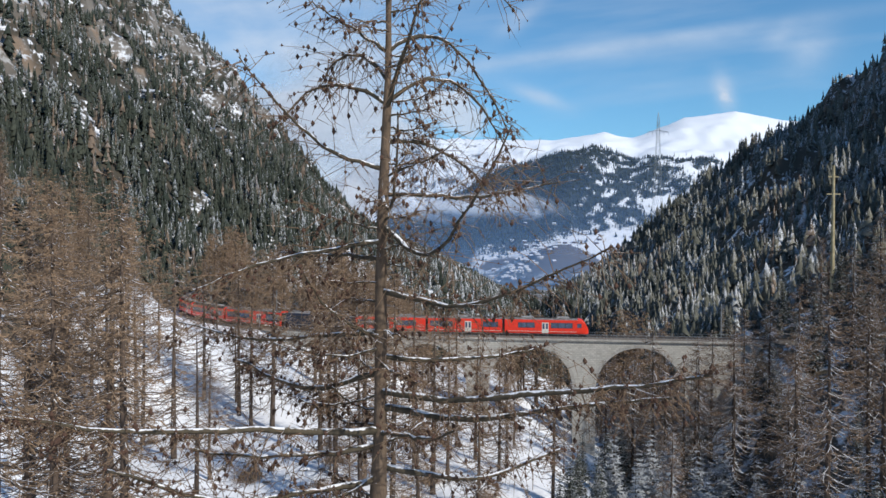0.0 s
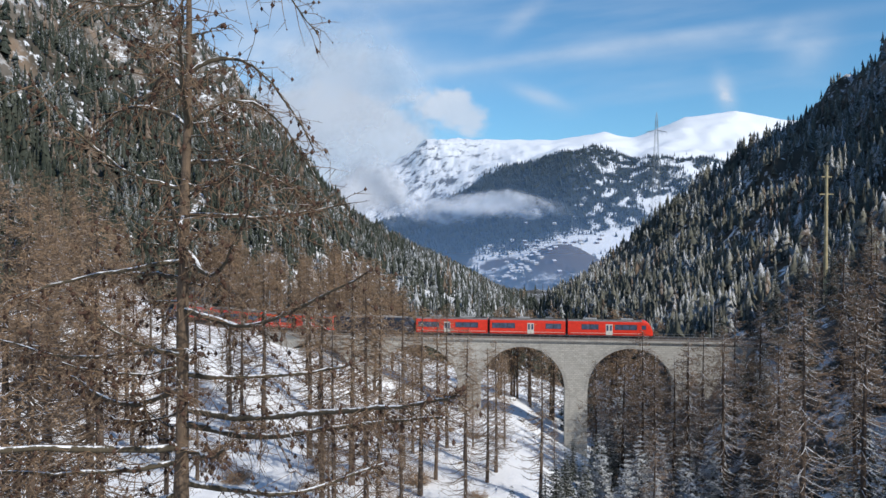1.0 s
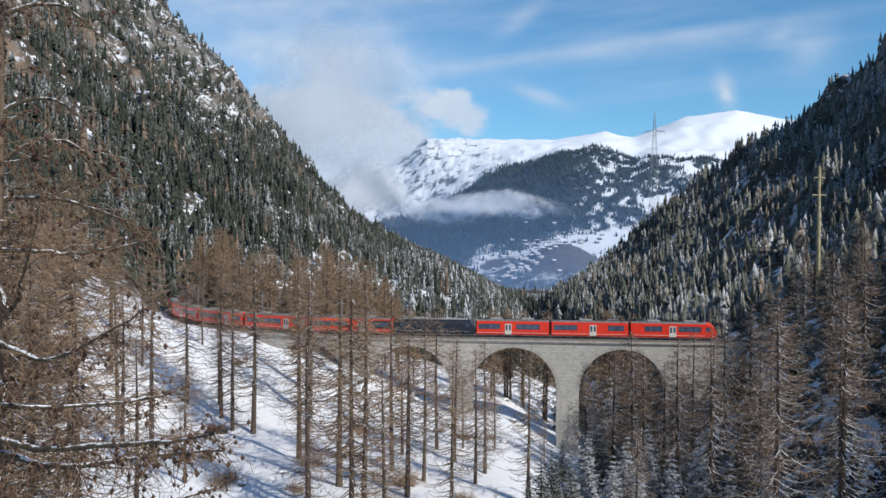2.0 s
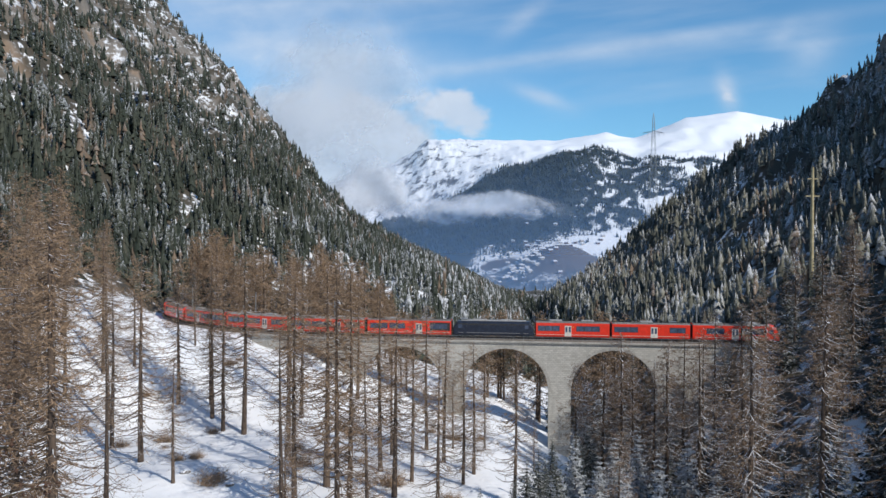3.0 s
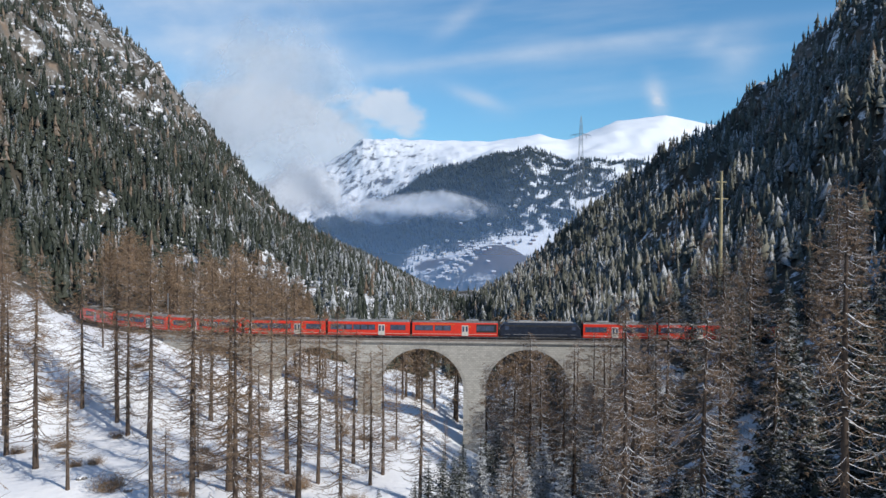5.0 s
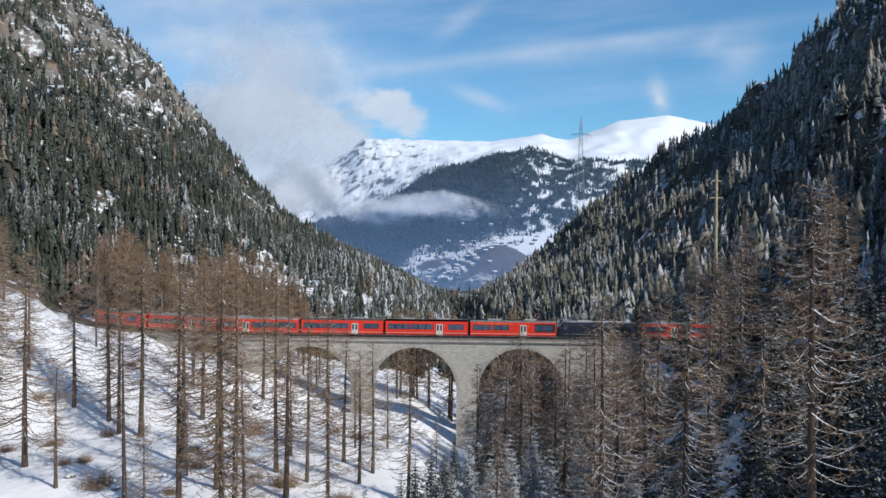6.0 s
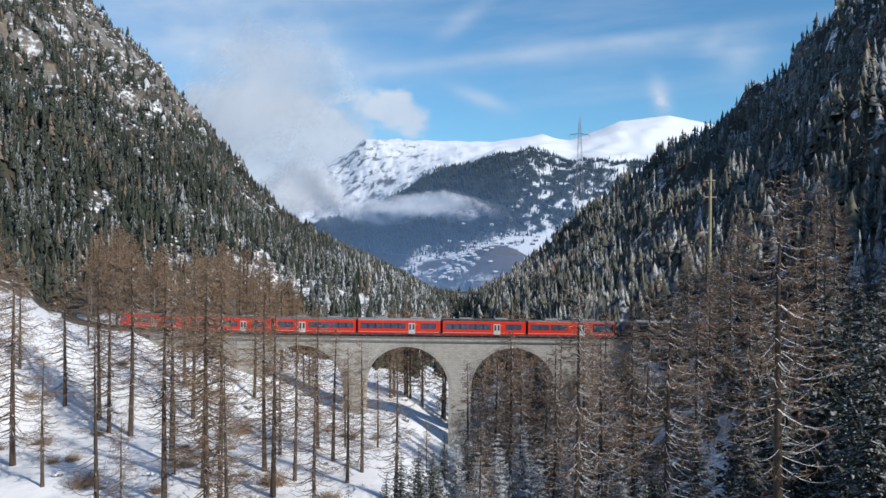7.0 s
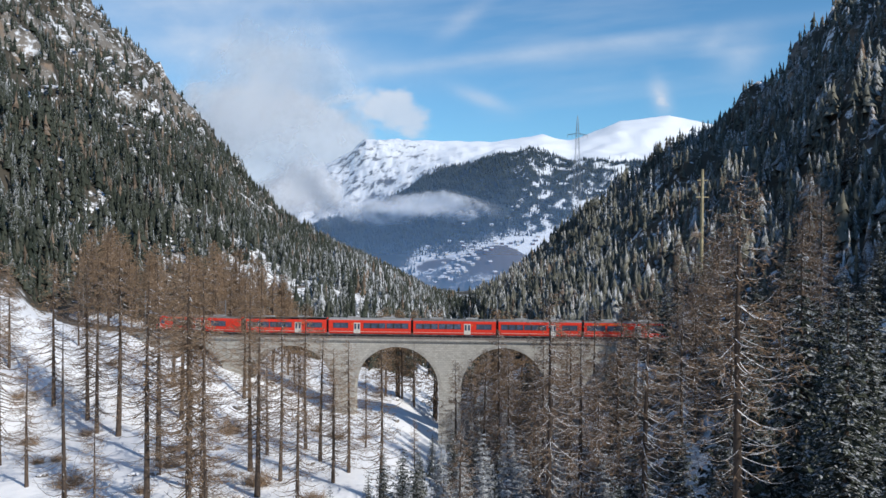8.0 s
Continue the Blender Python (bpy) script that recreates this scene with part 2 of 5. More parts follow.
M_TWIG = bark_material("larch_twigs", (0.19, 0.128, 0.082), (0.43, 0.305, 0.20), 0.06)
# twigs with some snow, their brown darkened to imitate shade
M_FROST_SHADE_TWIG = bark_material("frosted_shade_toned_larch_twigs", (0.12, 0.085, 0.06), (0.31, 0.215, 0.145), 0.20)
M_NEAR_LIMB = bark_material("mossy_larch_limb", (0.022, 0.02, 0.017), (0.15, 0.125, 0.085), 0.40, 14.0)
M_NEAR_TWIG = bark_material("fine_larch_twig", (0.085, 0.062, 0.045), (0.34, 0.23, 0.145), 0.16, 14.0)
M_NEAR_BARK = bark_material("flaking_larch_bark", (0.022, 0.019, 0.016), (0.27, 0.195, 0.135), 0.2, 22.0)
M_CONE = bark_material("larch_cone", (0.045, 0.032, 0.026), (0.15, 0.085, 0.06), 0.0, 40.0)
M_STONE = stone_material()
M_CORNICE = plain_material("cornice_stone", (0.42, 0.40, 0.36), 0.85, wear=0.25, scale=1.2)
M_BALLAST = plain_material("track_ballast", (0.17, 0.15, 0.13), 0.95, wear=0.5, scale=9.0)
M_STEEL = plain_material("rail_steel", (0.20, 0.17, 0.15), 0.45, 0.8, 0.25)
M_DARK_STEEL = plain_material("dark_painted_steel", (0.05, 0.05, 0.052), 0.6, 0.3, 0.3)
M_GALV = plain_material("galvanised_steel", (0.36, 0.38, 0.39), 0.5, 0.6, 0.2)
M_RED = plain_material("red_coach_paint", (0.78, 0.045, 0.022), 0.32, 0.0, 0.10, 1.5, 0.5)
M_ROOF = plain_material("grey_coach_roof", (0.38, 0.37, 0.36), 0.55, 0.1, 0.2, 2.0)
M_WHITE = plain_material("pale_grey_door_paint", (0.66, 0.64, 0.58), 0.4, 0.0, 0.08)
M_NAVY = plain_material("dark_navy_loco_paint", (0.022, 0.030, 0.050), 0.35, 0.1, 0.25, 1.5, 0.5)
M_GLASS = plain_material("tinted_coach_glass", (0.075, 0.10, 0.16), 0.08, 0.0, 0.3, 1.0, 0.8)
M_YELLOW = plain_material("yellow_line", (0.65, 0.42, 0.06), 0.4)
M_RUBBER = plain_material("gangway_rubber", (0.03, 0.03, 0.03), 0.8)
M_POLE = plain_material("weathered_concrete_pole", (0.46, 0.40, 0.24), 0.85, wear=0.25, scale=1.0)
M_LAMP = plain_material("headlamp_glass", (0.8, 0.8, 0.75), 0.15)
M_ROCK_SNOW = bark_material("snow_capped_rock", (0.08, 0.075, 0.07), (0.24, 0.22, 0.20), 0.5, 2.0)


# ---------------------------------------------------------------- mesh helpers
def mesh_np(name, verts, tris, material, kinds=None):
    """A mesh from arrays of corners and triangles."""
    me = bpy.data.meshes.new(name)
    v, f = np.asarray(verts, dtype=np.float32), np.asarray(tris, dtype=np.int32)
    me.vertices.add(len(v))
    me.vertices.foreach_set("co", v.ravel())
    me.loops.add(f.size)
    me.loops.foreach_set("vertex_index", f.ravel())
    me.polygons.add(len(f))
    me.polygons.foreach_set("loop_start", np.arange(0, f.size, f.shape[1], dtype=np.int32))
    me.polygons.foreach_set("loop_total", np.full(len(f), f.shape[1], dtype=np.int32))
    for m in material if isinstance(material, tuple) else (material,):
        me.materials.append(m)
    if kinds is not None:
        me.polygons.foreach_set("material_index", np.asarray(kinds, dtype=np.int32))
    me.update(calc_edges=True)
    me.validate()
    return me


def mesh_bm(name, bm, material, smooth=False):
    me = bpy.data.meshes.new(name)
    bmesh.ops.recalc_face_normals(bm, faces=bm.faces)
    bm.to_mesh(me)
    bm.free()
    me.materials.append(material)
    if smooth:
        me.polygons.foreach_set("use_smooth", [True] * len(me.polygons))
    return me


def part(name, data, parent, label="", at=None, material=None, smooth=False):
    """One mesh under a thing or a part; data is a mesh or a bmesh."""
    if isinstance(data, bmesh.types.BMesh):
        data = mesh_bm(name, data, material, smooth)
    ob = new(name, data)
    ob.parent = parent
    if at is not None:
        ob.matrix_basis = at
    if label:
        ob["label"] = label
    return ob


def add_box(bm, cx, cy, cz, sx, sy, sz, bevel=0.0, turn=None):
    m = Matrix.Translation((cx, cy, cz)) @ (turn or Matrix.Identity(4)) @ Matrix.Diagonal((sx, sy, sz, 1))
    r = bmesh.ops.create_cube(bm, size=1.0, matrix=m)
    if bevel:
        edges = list({e for v in r["verts"] for e in v.link_edges})
        bmesh.ops.bevel(bm, geom=edges, offset=bevel, segments=1, affect="EDGES")


def box(cx, cy, cz, sx, sy, sz, bevel=0.0):
    bm = bmesh.new()
    add_box(bm, cx, cy, cz, sx, sy, sz, bevel)
    return bm


def add_bar(bm, a, b, r, sides=6, r2=None):
    a, b = Vector(a), Vector(b)
    d = b - a
    m = Matrix.Translation((a + b) / 2) @ d.to_track_quat("Z", "Y").to_matrix().to_4x4()
    bmesh.ops.create_cone(bm, cap_ends=True, segments=sides, radius1=r, radius2=r if r2 is None else r2, depth=d.length, matrix=m)


def smoothstep(lo, hi, v):
    t = np.clip((v - lo) / (hi - lo), 0, 1)
    return t * t * (3 - 2 * t)


def waves(x, y, length, seed, octaves=4):
    """Smooth uneven relief, about -1 to 1."""
    rng = np.random.RandomState(seed)
    out = np.zeros_like(x, dtype=float)
    amp, total = 1.0, 0.0
    for _ in range(octaves):
        for _ in range(4):
            a, ph = rng.uniform(0, 2 * math.pi, 2)
            k = 2 * math.pi / (length * rng.uniform(0.7, 1.4))
            out += amp * np.sin(k * (x * math.cos(a) + y * math.sin(a)) + ph + 1.3 * np.sin(0.6 * k * (y * math.cos(a) - x * math.sin(a))))
        total += amp * 2.2
        amp *= 0.5
        length *= 0.5
    return out / total


# ---------------------------------------------------------------- the line of the railway
ARC_R, ARC_X = 72.0, -10.0
ARC_START = Vector((ARC_X, 173.5 - 0.1 * ARC_X))
ALONG = Vector((1.0, -0.1)).normalized()
ACROSS = Vector((-ALONG.y, ALONG.x))
ARC_END = radians(115)


def track(s):
    """Place and heading of the track, s metres along it; s grows in the direction of travel."""
    if s >= 0:
        return ARC_START + ALONG * s, math.atan2(ALONG.y, ALONG.x)
    ang = min(-s / ARC_R, ARC_END)
    centre = ARC_START + ACROSS * ARC_R
    p = centre - ALONG * (ARC_R * math.sin(ang)) - ACROSS * (ARC_R * math.cos(ang))
    head = math.atan2(ALONG.y, ALONG.x) - ang
    left = -s - ang * ARC_R
    if left > 0:
        p = p - Vector((math.cos(head), math.sin(head))) * left
    return p, head


RAIL_Z = 0.25                     # height of the rails
S_LEFT, S_RIGHT = -28.0, 75.0     # the viaduct's ends along the track
TRACK_PTS = [(s, *track(s)[0]) for s in range(-300, 320, 3)]


def ground_height(x, y):
    """Height of the ground."""
    x, y = np.asarray(x, dtype=float), np.asarray(y, dtype=float)
    axis = 42 + 0.04 * (y - 170)
    za = np.interp(y, [0, 150, 300, 1000, 1600, 2500], [-24, -28, -32, -55, -90, -150])
    q = x - axis
    a = -q - 0.9 * np.maximum(0, y - 1050)
    near = np.interp(a, [0, 10, 25, 40, 90, 150, 260, 700, 1500], [0, 4, 11, 13, 15, 36, 150, 640, 900])
    far = np.interp(a, [0, 120, 233, 300, 700, 1500], [0, 62, 140, 214, 640, 900])
    left = near + (far - near) * smoothstep(200, 420, y)
    q2 = q - 0.9 * np.maximum(0, y - 600)
    right = np.interp(q2, [0, 25, 54, 109, 194, 240, 420, 560, 1500], [0, 20, 36, 72, 147, 197, 290, 335, 420])
    z = za + np.where(q < 0, np.maximum(left, 0), np.maximum(right, 0))
    rough = np.where(q > 0, 0.8 * np.clip((q - 45) / 80, 0, 1) * np.clip((y - 150) / 120, 0, 1), np.clip((-q - 60) / 200, 0, 1) * np.clip((np.hypot(x, y) - 200) / 200, 0, 1))
    z = z + rough * (22 * waves(x, y, 150, 3, 5) + 16 * np.abs(waves(x, y, 70, 4, 5)) - 5) + 0.7 * waves(x, y, 26, 5, 4)
    z = z + smoothstep(140, 178, y) * (1 - smoothstep(215, 260, y)) * np.clip(0.42 * (2 - x), 0, 11)
    # the slope below the camera's own line, and the hill behind it
    fore = np.where(y > 3, 16.6 - 0.375 * (y - 3), 16.6 + 0.55 * np.maximum(0, -6 - y)) + 0.5 * waves(x, y, 19, 9, 3) * np.clip(np.abs(y) / 10, 0, 1)
    w = np.maximum(smoothstep(62, 112, y), smoothstep(42, 120, x))
    z = fore + (z - fore) * w
    # the far valley, the wooded alp and the snow range
    u = (x - 9.6) / np.maximum(y, 200)
    vh = np.interp(u, [-0.5, -0.12, -0.03, 0.02, 0.055, 0.13, 0.172, 0.228, 0.3, 0.5], [0.03, 0.0, 0.028, 0.058, 0.080, 0.103, 0.108, 0.098, 0.097, 0.1])
    vs = np.interp(u, [-0.5, -0.16, -0.1, -0.05, -0.03, 0.04, 0.124, 0.187, 0.222, 0.285, 0.348, 0.4, 0.5],
                   [0.1, 0.06, 0.075, 0.105, 0.12, 0.122, 0.121, 0.131, 0.124, 0.149, 0.158, 0.148, 0.14])
    t1, t2 = smoothstep(2350, 3500, y), smoothstep(3450, 4300, y)
    v = -0.055 + (vh + 0.055) * t1
    v = v + (vs - vh) * t2
    z2 = 20 + y * v + waves(x, y, 330, 11, 6) * (30 * t1 * (1 - 0.75 * t2)) + waves(x, y, 160, 12, 5) * 16 * t2 * smoothstep(0.06, -0.02, u)
    z2 = z2 + 108 * np.exp(-((x - 345) / 150) ** 2 - ((y - 2480) / 170) ** 2)
    z = z + (z2 - z) * smoothstep(1300, 2300, y)
    # shoulders and hollows of the two ridges
    bearing = (x - 9.6) / np.maximum(y, 200)
    ridge = np.interp(bearing, [-0.6, -0.44, -0.41, -0.37, -0.31, -0.266, -0.24, -0.19, -0.165, -0.127, -0.09, -0.055, -0.01, 0.05, 0.09, 0.15, 0.21, 0.255, 0.29, 0.33, 0.385, 0.42, 0.455, 0.5, 0.53, 0.56, 0.62],
                      [-4, -16, -10, 6, 10, 27, 9, 3, -10, -18, -10, 4, 8, 8, 8, 9, 13, 25, 26, 19, 24, -12, -28, -52, -38, -16, 10]) / 1441
    z = z + ridge * y * smoothstep(270, 480, y) * (1 - smoothstep(1150, 1400, y))
    # ledges and steps of the cliffs
    c = crag(x, y, z) * smoothstep(230, 330, y)
    z = z + c * (4.2 * np.sin(z * 2 * math.pi / 21 + 3.2 * waves(x, y, 110, 35, 3)) + 5.0 * np.abs(waves(x, y, 46, 36, 4)))
    # bench of the track where it runs on the ground
    near_track = (y > 120) & (y < 460) & (np.abs(x) < 330)
    if near_track.any():
        xs, ys = x[near_track], y[near_track]
        best, arc = np.full(xs.shape, 1e9), np.zeros(xs.shape)
        for s, px, py in TRACK_PTS:
            d = np.hypot(xs - px, ys - py)
            m = d < best
            best[m], arc[m] = d[m], s
        on_land = 1 - smoothstep(S_LEFT - 4, S_LEFT + 6, arc) * (1 - smoothstep(S_RIGHT - 8, S_RIGHT, arc))
        k = (1 - smoothstep(3.2, 13, best)) * on_land * smoothstep(-246, -226, arc)
        z[near_track] = z[near_track] + (RAIL_Z - 0.75 - z[near_track]) * k
    return z


def height_at(x, y):
    return float(ground_height(np.array([x]), np.array([y]))[0])


def build_ground():
    """One sheet of ground out to the snow range."""
    xs = [0.0]
    step = 3.5
    while xs[-1] < 2700:
        xs.append(xs[-1] + step)
        if xs[-1] > 110:
            step = min(step * (1.022 if xs[-1] < 420 else 1.06), 24 if xs[-1] < 1900 else 120)
    xs = np.array([-v for v in xs[:0:-1]] + xs)
    ys = [-420.0]
    while ys[-1] < 4780:
        v = ys[-1]
        ys.append(v + (30 if v < -30 else 3.5 if v < 270 else min(3.5 * 1.03 ** ((v - 270) / 18), 26)))
    gx, gy = np.meshgrid(xs, np.array(ys))
    gz = ground_height(gx.ravel(), gy.ravel())
    nx, ny = len(xs), len(ys)
    i = np.arange(ny - 1)[:, None] * nx + np.arange(nx - 1)[None, :]
    quads = np.stack([i, i + 1, i + nx + 1, i + nx], -1).reshape(-1, 4)
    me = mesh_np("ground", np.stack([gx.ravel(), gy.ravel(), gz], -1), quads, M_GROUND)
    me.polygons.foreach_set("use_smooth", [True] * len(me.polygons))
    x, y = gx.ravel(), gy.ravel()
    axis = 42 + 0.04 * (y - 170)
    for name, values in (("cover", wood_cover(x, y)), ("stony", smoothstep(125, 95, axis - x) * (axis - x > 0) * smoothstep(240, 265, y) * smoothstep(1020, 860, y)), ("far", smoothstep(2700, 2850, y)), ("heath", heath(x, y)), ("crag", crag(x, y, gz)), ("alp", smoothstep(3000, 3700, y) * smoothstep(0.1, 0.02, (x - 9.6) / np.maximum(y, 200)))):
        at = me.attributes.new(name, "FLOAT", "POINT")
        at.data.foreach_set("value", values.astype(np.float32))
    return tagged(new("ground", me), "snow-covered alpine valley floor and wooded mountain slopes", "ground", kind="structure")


def wood_cover(x, y):
    """Where woodland floor shows: 0 open snow, 1 wood."""
    axis = 42 + 0.04 * (y - 170)
    q = x - axis
    left = smoothstep(60, 120, -q) * smoothstep(205, 255, y)
    behind = smoothstep(290, 360, y) * (np.abs(q) < 4000)
    right = smoothstep(-14, 6, q)
    right = right * (1 - 0.95 * np.exp(-((x - 9.6 - 0.449 * y) / 4.5) ** 2) * (y < 150) * (y > 20))
    left = np.maximum(left, smoothstep(108, 132, -q) * smoothstep(100, 120, y))
    c = np.maximum(np.maximum(left, behind), right) * (1 - smoothstep(2450, 2600, y))
    return np.maximum(c * (1 - 0.5 * snow_lane(x, y) * (q < 0)), far_wood(x, y))


def far_wood(x, y):
    u = (x - 9.6) / np.maximum(y, 200)
    n = waves(x, y, 420, 21, 5)
    upper = smoothstep(2730, 2870, y + 2500 * np.maximum(0.04 - u, 0) - 1200 * np.maximum(u - 0.12, 0) + 60 * n) * (1 - smoothstep(3500, 3620, y)) * smoothstep(-0.3, 0.15, n + 1.5 - 8.5 * np.maximum(u - 0.13, 0) - 0.9 * smoothstep(-0.02, -0.09, u))
    valley = smoothstep(1500, 1650, y) * (1 - smoothstep(2780, 2900, y)) * smoothstep(-0.05, 0.18, waves(x, 2.2 * y, 240, 22, 5) + 0.12 - 0.25 * smoothstep(2600, 2800, y))
    upper = upper * (1 - 0.85 * smoothstep(0.11, 0.2, u) * smoothstep(-0.02, 0.2, waves(x, 1.6 * y, 60, 23, 5)))
    valley = valley * (1 - 0.93 * smoothstep(0.01, 0.04, u + 0.012 * waves(x, y, 90, 24, 3)))
    return np.clip(np.maximum(upper, valley), 0, 1) * (1 - 0.95 * heath(x, y))


def heath(x, y):
    """Brown leafless knolls on the valley floor."""
    n = 0.25 * waves(x, y, 120, 27, 5)
    big = np.exp(-((x - 345) / 120) ** 2 - ((y - 2470) / 170) ** 2)
    small = np.exp(-((x - 165) / 60) ** 2 - ((y - 2640) / 60) ** 2)
    return smoothstep(0.28, 0.42, np.maximum(big, small) + n) * (y > 1800)


def snow_lane(x, y):
    """Narrow open lanes and ledges of snow that run along the slopes."""
    n = smoothstep(0.56, 0.64, waves(x * 1.5, y * 0.4, 34, 47, 5)) + 0.8 * smoothstep(0.62, 0.70, waves(x * 1.6, y * 0.5, 75, 48, 6))
    return np.clip(n, 0, 1) * smoothstep(270, 330, y) * smoothstep(1300, 1150, y)


def crag(x, y, z):
    c = smoothstep(55, 130, z + 30 * waves(x, y, 90, 31, 3)) * smoothstep(0.0, 0.3, waves(x, y, 140, 33, 4) + 0.1 + 0.6 * smoothstep(130, 250, z))
    return c * (y < 1500)


build_ground()

# ---------------------------------------------------------------- viaduct and track
ARCHES = (-15.9, 6.3, 28.4, 50.6)     # centres along the track
ARCH_R, SPRING_Z = 8.8, -10.9
DECK_Z = -0.55


def on_track(s, across, z):
    """A point beside the track: s along, across to the far side, z up."""
    p, head = track(s)
    return (p.x - math.sin(head) * across, p.y + math.cos(head) * across, z + RAIL_Z)


def build_viaduct():
    thing = tagged(new("viaduct"), "grey limestone railway viaduct with round arches over a ravine", "viaduct", kind="structure")
    half = 2.3
    # outline of the wall's underside along s
    cols, s = [], S_LEFT
    while s <= S_RIGHT + 0.01:
        cols.append(s)
        s += 0.41
    for c in ARCHES:
        cols += [c - ARCH_R - 0.001, c - ARCH_R + 0.001, c + ARCH_R - 0.001, c + ARCH_R + 0.001]
    cols = sorted(cols)

    def under(s):
        for c in ARCHES:
            if abs(s - c) < ARCH_R:
                return SPRING_Z + math.sqrt(ARCH_R ** 2 - (s - c) ** 2)
        return -40.0

    bm = bmesh.new()
    rings = []
    for s in cols:
        u = under(s)
        lower = max(u, -40)
        ring = [bm.verts.new(on_track(s, a, z)) for a, z in ((-half, DECK_Z), (-half, lower), (half, lower), (half, DECK_Z))]
        rings.append(ring)
    for r1, r2 in zip(rings, rings[1:]):
        for k in range(4):
            bm.faces.new((r1[k], r1[(k + 1) % 4], r2[(k + 1) % 4], r2[k]))
    for r in (rings[0], rings[-1]):
        bm.faces.new(r)
    part("spandrel_wall", bm, thing, "grey coursed limestone wall", material=M_STONE)
    # arch rings of single wedge stones, a little proud of the wall
    for c in ARCHES:
        n = 46
        for side in (-1, 1):
            ringmesh = None
            for i in range(n):
                a0, a1 = math.pi * i / n + 0.004, math.pi * (i + 1) / n - 0.004
                bm = bmesh.new()
                vs = []
                for acr in (side * (half - 0.3), side * (half + 0.07)):
                    for ang, rad in ((a0, ARCH_R - 0.02), (a1, ARCH_R - 0.02), (a1, ARCH_R + 0.62), (a0, ARCH_R + 0.62)):
                        vs.append(bm.verts.new(on_track(c + rad * math.cos(ang), acr, SPRING_Z + rad * math.sin(ang))))
                for f in ((0, 1, 2, 3), (4, 5, 6, 7), (0, 1, 5, 4), (1, 2, 6, 5), (2, 3, 7, 6), (3, 0, 4, 7)):
                    bm.faces.new([vs[k] for k in f])
                if side < 0:
                    part("voussoir", bm, thing, material=M_CORNICE)
                else:
                    ringmesh = ringmesh or bmesh.new()
                    tmp = bpy.data.meshes.new("tmp")
                    bm.to_mesh(tmp)
                    bm.free()
                    ringmesh.from_mesh(tmp)
                    bpy.data.meshes.remove(tmp)
            if ringmesh:
                part("arch_ring", ringmesh, thing, material=M_CORNICE)
    # cornice slab and its brackets on both faces
    for side in (-1, 1):
        bm = bmesh.new()
        prev = None
        s = S_LEFT - 3
        while s < S_RIGHT + 3:
            ring = [bm.verts.new(on_track(s, side * a, z)) for a, z in ((half - 0.3, DECK_Z - 0.28), (half + 0.42, DECK_Z - 0.28), (half + 0.42, DECK_Z + 0.05), (half - 0.3, DECK_Z + 0.05))]
            if prev:
                for k in range(4):
                    bm.faces.new((prev[k], prev[(k + 1) % 4], ring[(k + 1) % 4], ring[k]))
            else:
                bm.faces.new(ring)
            prev = ring
            s += 2.0
        bm.faces.new(prev)
        part("cornice", bm, thing, "pale projecting stone cornice", material=M_CORNICE)
    bracket = mesh_bm("bracket", box(0, 0, 0, 0.22, 0.34, 0.24, 0.02), M_CORNICE)
    s = S_LEFT
    while s < S_RIGHT:
        p, head = track(s)
        part("bracket", bracket, thing, at=Matrix.Translation(on_track(s, -half - 0.18, DECK_Z - 0.40)) @ Matrix.Rotation(head, 4, "Z"))
        s += 0.66
    # railing posts and rails on the near edge
    post = mesh_bm("railing_post", box(0, 0, 0.5, 0.05, 0.05, 1.0), M_GALV)
    s = S_LEFT
    while s < S_RIGHT:
        part("railing_post", post, thing, at=Matrix.Translation(on_track(s, -half - 0.3, DECK_Z + 0.05)))
        part("railing_post", post, thing, at=Matrix.Translation(on_track(s, half + 0.3, DECK_Z + 0.05)))
        s += 2.0
    for z in (0.5, 0.98):
        for side in (-1, 1):
            bm = bmesh.new()
            s = S_LEFT
            while s < S_RIGHT - 2:
                add_bar(bm, on_track(s, side * (half + 0.3), DECK_Z + z), on_track(s + 2, side * (half + 0.3), DECK_Z + z), 0.022, 4)
                s += 2.0
            part("hand_rail", bm, thing, material=M_GALV)
    return thing


def sweep(profile, s0, s1, step=2.5):
    """A solid strip along the track from a closed profile of (across, z)."""
    bm = bmesh.new()
    prev, s = None, s0
    while s <= s1:
        ring = [bm.verts.new(on_track(s, a, z)) for a, z in profile]
        if prev:
            for k in range(len(ring)):
                bm.faces.new((prev[k], prev[(k + 1) % len(ring)], ring[(k + 1) % len(ring)], ring[k]))
        else:
            bm.faces.new(ring)
        prev = ring
        s += step
    bm.faces.new(prev)
    return bm


def build_track():
    thing = tagged(new("railway_track"), "single metre-gauge track on ballast with steel rails", "railway track", kind="structure")
    part("ballast", sweep(((-1.9, -0.75), (-1.45, -0.22), (1.45, -0.22), (1.9, -0.75)), -230, 200), thing, "brown-grey stone ballast", material=M_BALLAST)
    for a in (-0.535, 0.535):
        part("rail", sweep(((a - 0.04, -0.15), (a - 0.04, 0.0), (a + 0.04, 0.0), (a + 0.04, -0.15)), -230, 200), thing, "worn steel rail", material=M_STEEL)
    sleeper = mesh_bm("sleeper", box(0, 0, -0.19, 0.24, 1.8, 0.12), M_DARK_STEEL)
    s = -90.0
    while s < 78:
        p, head = track(s)
        part("sleeper", sleeper, thing, at=Matrix.Translation((p.x, p.y, RAIL_Z)) @ Matrix.Rotation(head, 4, "Z"))
        s += 0.72


